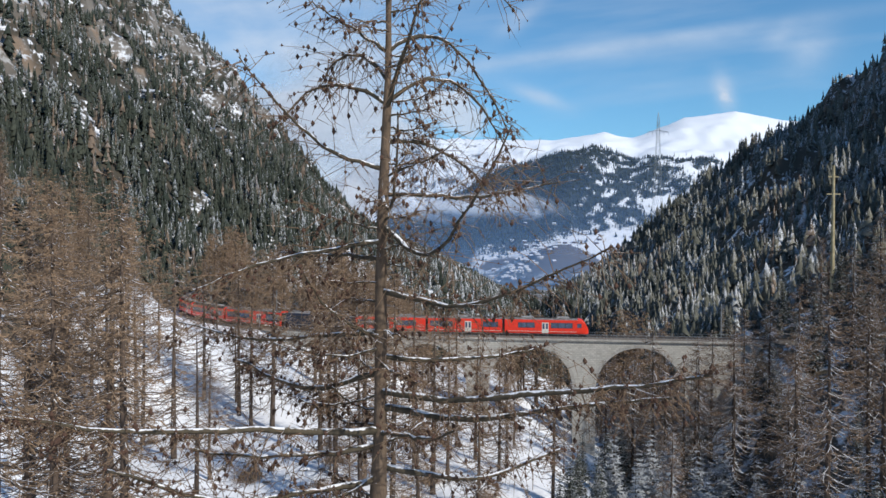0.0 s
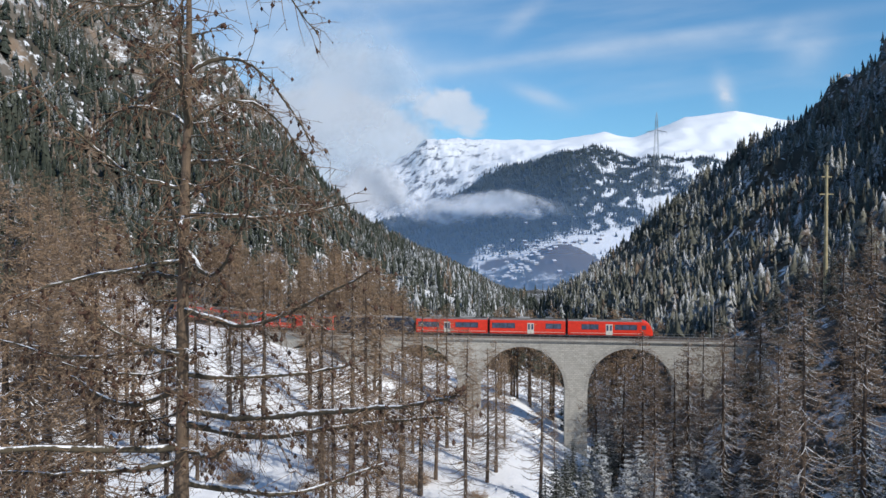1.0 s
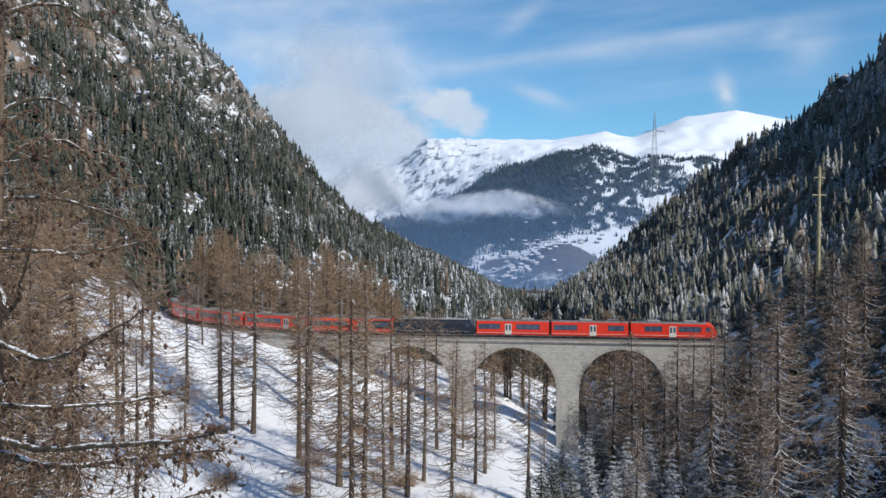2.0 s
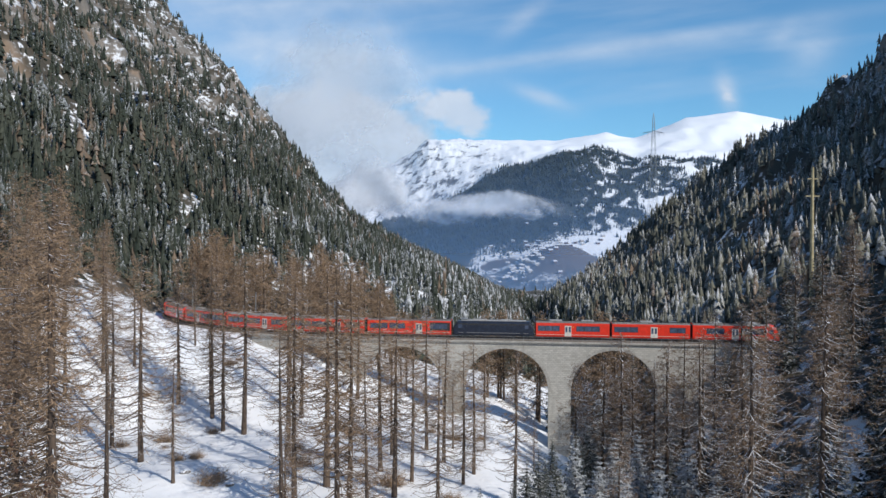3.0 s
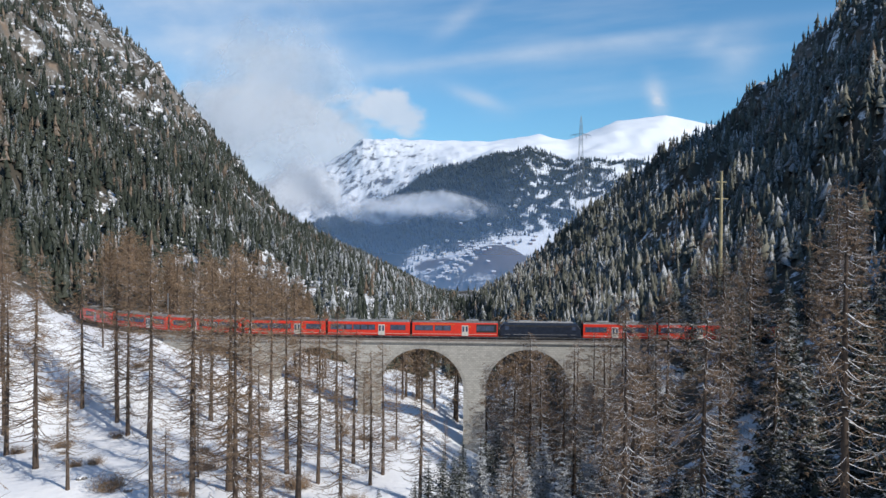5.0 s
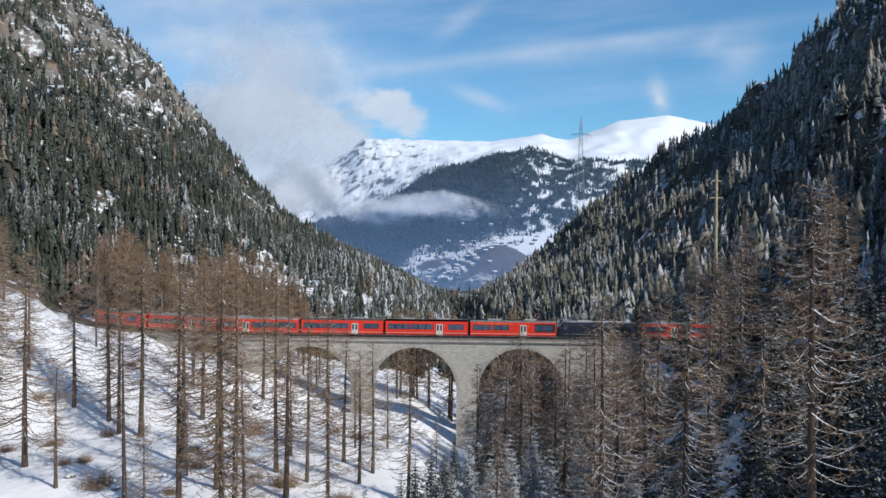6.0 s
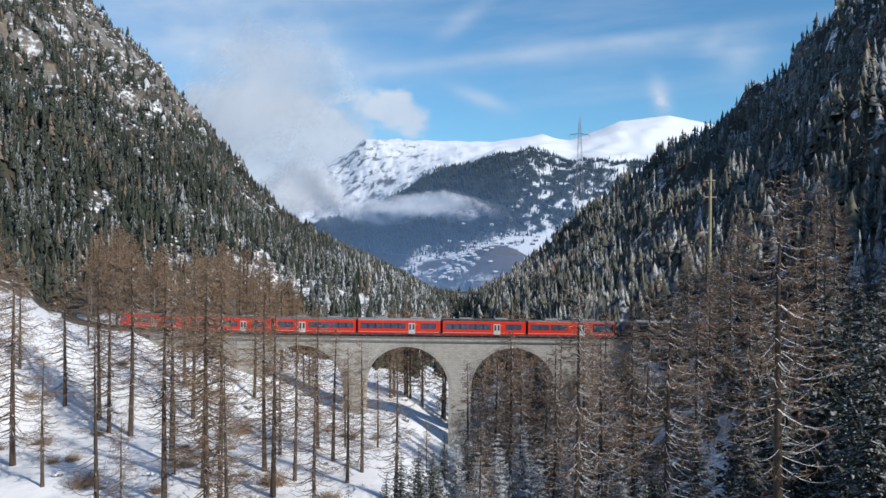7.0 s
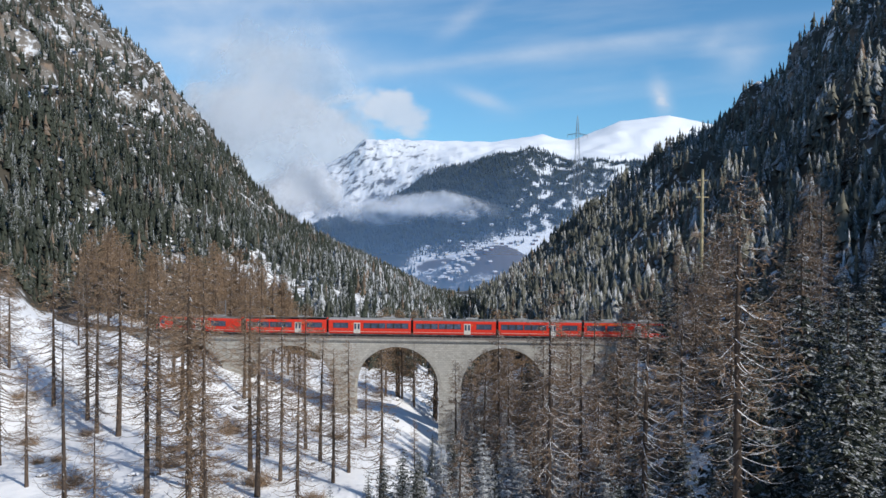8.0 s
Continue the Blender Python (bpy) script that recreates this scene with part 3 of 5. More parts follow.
def build_mast(s, side):
    """A steel overhead-line mast with its bracket arm."""
    p, head = track(s)
    x, y, _ = on_track(s, side * 3.1, 0)
    base = RAIL_Z - 0.75 if not (S_LEFT < s < S_RIGHT) else RAIL_Z - 2.0
    thing = tagged(new("catenary_mast"), "slim grey steel overhead-line mast beside the track", "catenary mast", "catenary masts")
    thing.matrix_basis = Matrix.Translation((x, y, base)) @ Matrix.Rotation(head + (math.pi if side > 0 else 0), 4, "Z")
    bm = bmesh.new()
    add_box(bm, 0, -0.08, 4.4, 0.2, 0.02, 8.8)
    add_box(bm, 0, 0.08, 4.4, 0.2, 0.02, 8.8)
    add_box(bm, 0, 0, 4.4, 0.02, 0.16, 8.8)
    part("post", bm, thing, material=M_GALV)
    bm = bmesh.new()
    top = 6.4 + RAIL_Z - base
    add_bar(bm, (0, 0, top), (0, 3.2, top + 0.2), 0.03)
    add_bar(bm, (0, 0, top - 1.0), (0, 2.4, top + 0.1), 0.025)
    add_bar(bm, (0, 3.0, top + 0.2), (0, 3.0, top - 0.9), 0.02)
    part("bracket_arm", bm, thing, material=M_GALV)
    bm = bmesh.new()
    for k in range(4):
        add_bar(bm, (0, 0.3 + 0.07 * k, top + 0.02), (0, 0.33 + 0.07 * k, top + 0.02), 0.07, 8)
    part("insulator", bm, thing, "brown ribbed insulator", material=M_CONE)
    return thing


def build_wires():
    bm = bmesh.new()
    s = -150.0
    while s < 120:
        for z in (5.45, 6.5):
            add_bar(bm, on_track(s, 0, z), on_track(s + 6, 0, z), 0.012, 3)
        s += 6
    tagged(new("overhead_wire", mesh_bm("overhead_wire", bm, M_DARK_STEEL)), "thin dark overhead contact wires above the track", "overhead wire", kind="structure")


build_viaduct()
build_track()
for s_mast, side in ((-92, 1), (-62, 1), (-32, 1), (-10, 1), (19, 1), (68, 1), (101, 1)):
    build_mast(s_mast, side)
build_wires()


# ---------------------------------------------------------------- trains
def section(width, bottom, shoulder, top, n=5):
    """Half-round roofed cross-section of a coach as (across, z), anticlockwise."""
    h = width / 2
    pts = [(-h + 0.12, bottom), (h - 0.12, bottom), (h, bottom + 0.35), (h, shoulder)]
    for i in range(1, n):
        a = math.pi / 2 * i / n
        pts.append((h - (h * 0.55) * (1 - math.cos(a)), shoulder + (top - shoulder) * math.sin(a)))
    pts += [(h * 0.45, top), (-h * 0.45, top)]
    for i in range(n - 1, 0, -1):
        a = math.pi / 2 * i / n
        pts.append((-h + (h * 0.55) * (1 - math.cos(a)), shoulder + (top - shoulder) * math.sin(a)))
    pts += [(-h, shoulder), (-h, bottom + 0.35)]
    return pts


def loft(stations):
    bm = bmesh.new()
    prev = None
    for x, pts in stations:
        ring = [bm.verts.new((x, a, z)) for a, z in pts]
        if prev:
            for k in range(len(ring)):
                bm.faces.new((prev[k], prev[(k + 1) % len(ring)], ring[(k + 1) % len(ring)], ring[k]))
        else:
            bm.faces.new(ring)
        prev = ring
    bm.faces.new(prev)
    return bm


def scaled(pts, w, z0, z1):
    """The section made narrower, and its upper part lowered towards z0..z1."""
    lo, hi = min(p[1] for p in pts), max(p[1] for p in pts)
    return [(a * w, z0 + (z - lo) / (hi - lo) * (z1 - z0)) for a, z in pts]


def add_bogies(thing, length, inset=3.0):
    wheel = bmesh.new()
    add_bar(wheel, (0, -0.06, 0), (0, 0.06, 0), 0.36, 16)
    add_bar(wheel, (0, -0.12, 0), (0, 0.12, 0), 0.12, 10)
    wheel_me = mesh_bm("wheel", wheel, M_STEEL)
    bm = bmesh.new()
    for y in (-0.85, 0.85):
        add_box(bm, 0, y, 0.46, 2.6, 0.12, 0.2, 0.03)
        add_box(bm, -0.85, y, 0.42, 0.34, 0.16, 0.34, 0.03)
        add_box(bm, 0.85, y, 0.42, 0.34, 0.16, 0.34, 0.03)
    add_box(bm, 0, 0, 0.55, 0.6, 1.8, 0.22, 0.03)
    bogie_me = mesh_bm("bogie", bm, M_DARK_STEEL)
    for sx in (-1, 1):
        b = part("bogie", bogie_me, thing, "dark steel bogie", pose(sx * (length / 2 - inset), 0, 0))
        for wx in (-0.85, 0.85):
            for wy in (-0.53, 0.53):
                part("wheel", wheel_me, b, at=pose(wx, wy, 0.36))


def add_windows(thing, spans, z0, z1, half):
    """Single panes with thin dark frames on both sides, from spans of (x, width)."""
    for x, w in spans:
        for side in (-1, 1):
            bm = box(x, side * (half + 0.004), (z0 + z1) / 2, w, 0.03, z1 - z0, 0.012)
            part("window", bm, thing, "dark tinted window pane", material=M_GLASS)


def add_door(thing, x, half, wide=1.4):
    for side in (-1, 1):
        for k in (-1, 1):
            d = part("door", box(x + k * wide / 4, side * (half + 0.012), 1.62, wide / 2 - 0.03, 0.05, 2.2, 0.015), thing, "pale grey double door leaf", material=M_WHITE)
            part("door_window", box(x + k * wide / 4, side * (half + 0.03), 1.95, wide / 2 - 0.28, 0.04, 1.15, 0.01), d, "dark door glass", material=M_GLASS)


def coach(length, cab=False, plan="coach"):
    """A red coach on two bogies; plan picks the windows and doors."""
    thing = tagged(new("passenger_coach"), "red railway coach with dark windows and grey roof", "train car", "coaches of the red train")
    sec = section(2.66, 0.42, 3.1, 3.62)
    half, l2 = 1.33, length / 2 - 0.26
    stations = [(-l2, sec), (l2, sec)]
    if cab:
        stations = [(-l2, sec), (l2 - 2.0, sec), (l2 - 1.2, scaled(sec, 0.97, 0.42, 3.45)), (l2 - 0.6, scaled(sec, 0.90, 0.40, 2.9)),
                    (l2 - 0.15, scaled(sec, 0.80, 0.38, 2.1)), (l2 + 0.15, scaled(sec, 0.66, 0.45, 1.35))]
    part("body", loft(stations), thing, "glossy red painted body", material=M_RED)
    # roof skin and roof boxes
    rl = l2 - (2.1 if cab else 0.0)
    bm = bmesh.new()
    prev = None
    for x in (-l2, rl):
        ring = [bm.verts.new((x, a, z)) for a, z in [(p[0] * 1.003, p[1] + 0.012) for p in sec if p[1] >= 3.25]]
        if prev:
            for k in range(len(ring) - 1):
                bm.faces.new((prev[k], prev[k + 1], ring[k + 1], ring[k]))
        prev = ring
    bmesh.ops.solidify(bm, geom=list(bm.faces), thickness=-0.015)
    part("roof", bm, thing, "matt grey roof", material=M_ROOF)
    for x in ((-length * 0.22, length * 0.2) if plan != "motor" else (-length * 0.05,)):
        part("air_conditioner", box(x, 0, 3.72, 2.6, 1.5, 0.24, 0.05), thing, "grey roof box", material=M_ROOF)
    if plan == "coach":
        door = length * 0.15
        spans = [(-length / 2 + 1.5 + 1.6 * k, 1.3) for k in range(6)] + [(length * 0.30, 1.5), (length * 0.388, 1.5)]
        doors = (door,)
    elif plan == "service":
        door = length * 0.115
        spans = [(-length * 0.405, 1.75), (-length * 0.302, 1.75), (-length * 0.185, 1.5), (-length * 0.09, 1.5), (length * 0.295, 1.75), (length * 0.395, 1.75)]
        doors = (door,)
    elif plan == "end":
        door = -length * 0.01
        spans = [(-length * 0.28 + 1.75 * k, 1.6) for k in range(2)] + [(door + 1.9 + 1.5 * k, 1.36) for k in range(3)]
        doors = (door,)
    elif plan == "rear":
        door = -length * 0.06
        spans = [(-length * 0.5 + 1.4 + 1.5 * k, 1.36) for k in range(3)] + [(door + 2.5 + 1.6 * k, 1.48) for k in range(3)]
        doors = (door,)
    else:
        door = length * 0.04
        spans = [(-length * 0.5 + 1.5 + 1.6 * k, 1.48) for k in range(3)] + [(door + 3.9 + 1.6 * k, 1.48) for k in range(2)]
        doors = (door,)
    add_windows(thing, [(x, w) for x, w in spans if abs(x) < length / 2 - 1.0], 1.62, 2.64, half)
    # dark band behind each run of panes
    runs = []
    for x, w in sorted(spans):
        if runs and x - w / 2 - runs[-1][1] < 0.3:
            runs[-1][1] = x + w / 2
        else:
            runs.append([x - w / 2, x + w / 2])
    for x0, x1 in runs:
        for side in (-1, 1):
            part("window_band", box((x0 + x1) / 2, side * (half - 0.006), 2.13, x1 - x0 + 0.16, 0.03, 1.14, 0.01), thing, "black band round the windows", material=M_RUBBER)
    if plan == "service":
        for side in (-1, 1):
            part("cab_band", box(length / 2 - 2.6, side * (half - 0.008), 2.12, 4.3, 0.03, 1.75, 0.01), thing, "black frame round the end windows", material=M_RUBBER)
    for x in doors:
        add_door(thing, x, half)
    for side in (-1, 1):
        part("stripe", box(-0.1 if not cab else -0.9, side * (half + 0.002), 0.86, length - (0.8 if not cab else 3.4), 0.014, 0.07), thing, "thin pale line along the side", material=M_WHITE)
        if plan == "service":
            part("upper_stripe", box(-length * 0.2, side * (half + 0.002), 2.92, length * 0.4, 0.014, 0.06), thing, "thin yellow line above the windows", material=M_YELLOW)
        part("door_sensor", box(doors[0] + 1.05, side * (half + 0.004), 2.45, 0.16, 0.02, 0.2, 0.01), thing, "small yellow sign by the door", material=M_YELLOW)
    for sx in (-1,) if cab else (-1, 1):
        part("gangway", box(sx * (length / 2 - 0.14), 0, 2.0, 0.28, 1.9, 2.6, 0.04), thing, "black rubber gangway", material=M_RUBBER)
    bm = bmesh.new()
    for x, w in ((-length * 0.12, 2.6), (length * 0.08, 1.9), (0.9, 1.0)):
        add_box(bm, x, 0, 0.38, w, 2.1, 0.42, 0.04)
    part("underframe_box", bm, thing, "dark underfloor equipment", material=M_DARK_STEEL)
    add_bogies(thing, length)
    if cab:
        bm = bmesh.new()
        vs = [bm.verts.new(p) for p in ((l2 - 1.28, -1.05, 3.30), (l2 - 1.28, 1.05, 3.30), (l2 - 0.26, 0.98, 2.25), (l2 - 0.26, -0.98, 2.25))]
        bm.faces.new(vs)
        bmesh.ops.solidify(bm, geom=list(bm.faces), thickness=0.05)
        part("windscreen", bm, thing, "raked dark windscreen", pose(0.16, 0, 0.03), M_GLASS)
        for y in (-0.72, 0.72):
            bm = bmesh.new()
            add_bar(bm, (l2 + 0.02, y, 1.25), (l2 + 0.14, y, 1.25), 0.12, 12)
            part("headlamp", bm, thing, "round headlamp", material=M_LAMP)
        part("snow_plough", box(l2 - 0.1, 0, 0.3, 0.35, 2.0, 0.4, 0.06), thing, "dark steel plough", material=M_DARK_STEEL)
        for side in (-1, 1):
            part("cab_window", box(l2 - 1.75, side * (half + 0.004), 2.15, 0.9, 0.03, 0.85, 0.02), thing, "dark cab side window", material=M_GLASS)
    if plan == "motor":
        add_pantograph(thing, length * 0.28)
    return thing


def add_pantograph(thing, x, top=5.4):
    bm = bmesh.new()
    add_box(bm, x, 0, 3.78, 1.6, 1.1, 0.12, 0.02)
    pan = part("pantograph", bm, thing, "raised grey pantograph", material=M_GALV)
    for y in (-0.45, 0.45):
        bm = bmesh.new()
        add_bar(bm, (x - 0.5, y, 3.85), (x + 0.9, y * 0.7, 4.6), 0.03)
        part("lower_arm", bm, pan, material=M_GALV)
        bm = bmesh.new()
        add_bar(bm, (x + 0.9, y * 0.7, 4.6), (x - 0.1, y * 0.5, top), 0.025)
        part("upper_arm", bm, pan, material=M_GALV)
    for dx in (-0.2, 0.1):
        bm = bmesh.new()
        add_bar(bm, (x + dx, -0.8, top + 0.02), (x + dx, 0.8, top + 0.02), 0.03)
        part("contact_strip", bm, pan, material=M_GALV)



def locomotive(length):
    thing = tagged(new("locomotive"), "dark navy electric locomotive coupled within the red train", "locomotive")
    sec = section(2.7, 0.45, 3.0, 3.42)
    l2 = length / 2 - 0.25
    ends = [(-l2 - 0.1, scaled(sec, 0.9, 0.45, 2.3)), (-l2 + 0.1, scaled(sec, 0.97, 0.45, 2.5)), (-l2 + 0.75, sec)]
    stations = ends + [(-x, p) for x, p in ends[::-1]]
    part("body", loft(stations), thing, "smooth dark navy body", material=M_NAVY)
    bm = bmesh.new()
    add_box(bm, 0, 0, 3.46, length - 3.4, 1.9, 0.2, 0.06)
    add_box(bm, -3.0, 0, 3.62, 3.0, 1.4, 0.25, 0.06)
    add_box(bm, 2.6, 0, 3.6, 2.2, 1.2, 0.2, 0.06)
    part("roof_hatch", bm, thing, "grey roof hatches", material=M_ROOF)
    for side in (-1, 1):
        for k in range(7):
            part("grille", box(-length * 0.36 + k * length * 0.12, side * 1.355, 2.72, length * 0.1, 0.02, 0.36, 0.008), thing, "ribbed side grille", material=M_DARK_STEEL)
        part("stripe", box(0, side * 1.352, 0.98, length - 2.4, 0.014, 0.06), thing, "thin grey line", material=M_ROOF)
        for sx in (-1, 1):
            part("cab_window", box(sx * (l2 - 1.35), side * 1.352, 2.3, 0.8, 0.03, 0.75, 0.02), thing, "dark cab side window", material=M_GLASS)
            part("cab_door", box(sx * (l2 - 2.35), side * 1.352, 1.7, 0.7, 0.03, 1.9, 0.02), thing, material=M_NAVY)
    for sx in (-1, 1):
        bm = bmesh.new()
        vs = [bm.verts.new((sx * (l2 - a), y, z)) for a, y, z in ((0.72, -1.0, 3.22), (0.72, 1.0, 3.22), (0.06, 1.0, 2.42), (0.06, -1.0, 2.42))]
        bm.faces.new(vs)
        bmesh.ops.solidify(bm, geom=list(bm.faces), thickness=0.05)
        part("windscreen", bm, thing, "dark sloping windscreen", pose(sx * 0.06, 0, 0.02), M_GLASS)
        part("buffer_beam", box(sx * (l2 + 0.1), 0, 0.75, 0.35, 2.3, 0.4, 0.04), thing, material=M_DARK_STEEL)
    add_bogies(thing, length, 3.4)
    add_pantograph(thing, -length * 0.36, 5.4)
    return thing


CARS = []          # (thing, metres of its centre behind the train's front, turn)


def build_train():
    back = 0.0
    for length, cab, plan in ((17.7, True, "end"), (16.2, False, "motor"), (15.6, False, "rear")):
        CARS.append((coach(length, cab, plan), back + length / 2, 0))
        back += length
    CARS.append((locomotive(17.1), back + 8.65, 0))
    back += 17.3
    first = coach(17.8, False, "coach")
    for k in range(5):
        length = 18.4 if k == 0 else 17.8
        ob = coach(length, False, "service") if k == 0 else first if k == 1 else copy_thing(first, Matrix.Identity(4))
        CARS.append((ob, back + length / 2, 180 if k == 3 else 0))
        back += length
    CARS.append((coach(20.5, True, "end"), back + 10.25, 180))


build_train()
FRONT_AT, SPEED = 64.0 - 13.75 * 1.5, 13.75     # place of the train's front along the track at the start, metres a second


def front(t):
    """Place of the train's front along the track; it gathers a little speed at first."""
    return FRONT_AT + SPEED * t + float(np.interp(t, [0, 1, 1.5, 2, 3, 4.5, 6, 8], [-2.9, -1.9, -1.4, -1.1, -0.8, -0.75, -0.95, -1.1]))


def train_pose(s, reach=5.2):
    """A car rides on its two bogies."""
    (a, _), (b, _) = track(s - reach), track(s + reach)
    m = (a + b) / 2
    return pose(m.x, m.y, RAIL_Z, 0, 0, math.degrees(math.atan2(b.y - a.y, b.x - a.x)))


# ---------------------------------------------------------------- trees
class Builder:
    """Collects corners and triangles for one mesh."""

    def __init__(self):
        self.v, self.f, self.n, self.kinds, self.kind = [], [], 0, [], 0

    def tube(self, pts, radii, sides):
        pts = [Vector(p) for p in pts]
        for i, p in enumerate(pts):
            d = (pts[min(i + 1, len(pts) - 1)] - pts[max(i - 1, 0)]).normalized()
            side = d.cross(Vector((0, 0, 1)) if abs(d.z) < 0.9 else Vector((1, 0, 0))).normalized()
            up = side.cross(d)
            for k in range(sides):
                a = 2 * math.pi * k / sides
                self.v.append(p + (side * math.cos(a) + up * math.sin(a)) * radii[i])
        for i in range(len(pts) - 1):
            for k in range(sides):
                a, b = self.n + i * sides + k, self.n + i * sides + (k + 1) % sides
                self.f += [(a, b, b + sides), (a, b + sides, a + sides)]
        self.n += len(pts) * sides

    def spike(self, a, b, r):
        """A thin three-sided twig that ends in a point."""
        a, b = Vector(a), Vector(b)
        d = (b - a).normalized()
        side = d.cross(Vector((0.3, 0.2, 0.93))).normalized() * r
        up = side.cross(d)
        self.v += [a + side, a - side * 0.5 + up * 0.87, a - side * 0.5 - up * 0.87, b]
        n = self.n
        self.f += [(n, n + 1, n + 3), (n + 1, n + 2, n + 3), (n + 2, n, n + 3)]
        self.n += 4

    def tri(self, a, b, c):
        self.v += [Vector(a), Vector(b), Vector(c)]
        self.f.append((self.n, self.n + 1, self.n + 2))
        self.n += 3

    def bud(self, p, r):
        p = Vector(p)
        self.v += [p + Vector(o) * r for o in ((1, 0, 0), (-0.5, 0.87, 0), (-0.5, -0.87, 0), (0, 0, 1.3), (0, 0, -1.2))]
        n = self.n
        for i in range(3):
            j = (i + 1) % 3
            self.f += [(n + i, n + j, n + 3), (n + j, n + i, n + 4)]
        self.n += 5

    def mesh(self, name, material):
        kinds = self.kinds + [self.kind] * (len(self.f) - len(self.kinds))
        return mesh_np(name, [tuple(p) for p in self.v], self.f, material, kinds)

    def use(self, kind):
        """What is added from here on takes that material."""
        self.kinds += [self.kind] * (len(self.f) - len(self.kinds))
        self.kind = kind


def limb_points(base, azimuth, length, droop, lift, rng, n=6, wob=0.05):
    """A limb that sags and turns up at its tip."""
    out = Vector((math.cos(azimuth), math.sin(azimuth), 0))
    side = Vector((-out.y, out.x, 0))
    ph = rng.uniform(0, 6)
    pts = []
    for i in range(n):
        t = i / (n - 1)
        z = length * (-droop * math.sin(math.pi * min(t * 0.75, 1)) + lift * t * t)
        pts.append(Vector(base) + out * (length * t) + side * (length * wob * math.sin(3 * t + ph)) + Vector((0, 0, z)))
    return pts


def larch_thing(seed, height, bare=0.22, lean=0.0, twig_mul=1.0, limbs=8.5, limb_mat=None, fine=0.03, subs=3, joints=4):
    """A leafless larch: tapered trunk, sagging limbs, hanging brown twigs."""
    rng = random.Random(seed)
    thing = tagged(new("larch_tree"), "bare brown larch with snow on its sagging limbs, standing in snow", "tree", "larches below the railway")
    tb, lb = Builder(), Builder()
    n = 12
    bend = rng.uniform(0, 6)
    axis = [Vector((0.12 * math.sin(3 * i / n + bend) * i / n + lean * height * i / n, 0.1 * math.sin(4 * i / n + bend), height * i / n)) for i in range(n + 1)]
    r0 = 0.0105 * height + 0.045
    tb.tube([axis[0] - Vector((0, 0, 1.2))] + axis, [r0 * 1.35] + [r0 * (1.12 if i == 0 else 1) * (1 - i / n) ** 0.85 + 0.012 for i in range(n + 1)], 8)

    def at(f):
        k = min(int(f * n), n - 1)
        return axis[k].lerp(axis[k + 1], f * n - k)

    count = int(height * limbs)
    for i in range(count):
        f = bare * 0.4 + (0.99 - bare * 0.4) * ((i + rng.random()) / count)
        full = min(1.0, (f - bare * 0.3) / max(bare, 0.05) * 0.8)
        length = height * (0.03 + (0.27 * (1 - f) ** 0.8 if limb_mat else 0.205 * (1 - f) ** 0.62)) * rng.uniform(0.55, 1.15) * max(0.3, full)
        if f < bare and rng.random() < 0.6:
            length *= 0.5
        az = rng.uniform(0, 2 * math.pi)
        pts = limb_points(at(f), az, length, rng.uniform(0.12, 0.32), rng.uniform(0.06, 0.26) * (0.6 + f), rng, joints)
        rr = 0.012 + 0.0065 * length if limb_mat else 0.016 + 0.012 * length
        lb.use(0)
        lb.tube(pts, [rr * (1 - 0.75 * k / (joints - 1)) for k in range(joints)], 3)
        lb.use(1)
        m = int((3 + length * 3.6) * twig_mul * (0.32 if f < 0.4 else 0.65 if f < 0.55 else 1.15))
        out = Vector((math.cos(az), math.sin(az), 0))
        side = Vector((-out.y, out.x, 0))
        for _ in range(m):
            t = rng.uniform(0.12, 1.0)
            k = min(int(t * (joints - 1)), joints - 2)
            p = pts[k].lerp(pts[k + 1], t * (joints - 1) - k)
            tl = rng.uniform(0.4, 1.0) * (0.5 + 0.22 * length) * (1.15 - 0.5 * t)
            d = side * rng.choice((-1, 1)) * rng.uniform(0.3, 1.0) + out * rng.uniform(0.1, 0.8) + Vector((0, 0, rng.uniform(-0.8, 0.3)))
            q = p + d.normalized() * tl
            lb.spike(p, q, fine * 0.85)
            for _ in range(subs):
                e = p.lerp(q, rng.uniform(0.2, 0.95))
                w = Vector((rng.uniform(-1, 1), rng.uniform(-1, 1), rng.uniform(-1.1, 0.3))).normalized()
                c = w.cross(Vector((rng.uniform(-1, 1), rng.uniform(-1, 1), 0.4))).normalized() * fine
                lb.tri(e + c, e - c, e + w * (tl * rng.uniform(0.35, 0.6)))
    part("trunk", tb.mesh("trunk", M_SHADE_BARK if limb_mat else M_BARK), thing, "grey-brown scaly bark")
    part("crown", lb.mesh("crown", (limb_mat or M_LIMB, M_FROST_SHADE_TWIG if limb_mat else M_TWIG)), thing, "sagging limbs lined with snow and fine bare orange-brown twigs")
    return thing


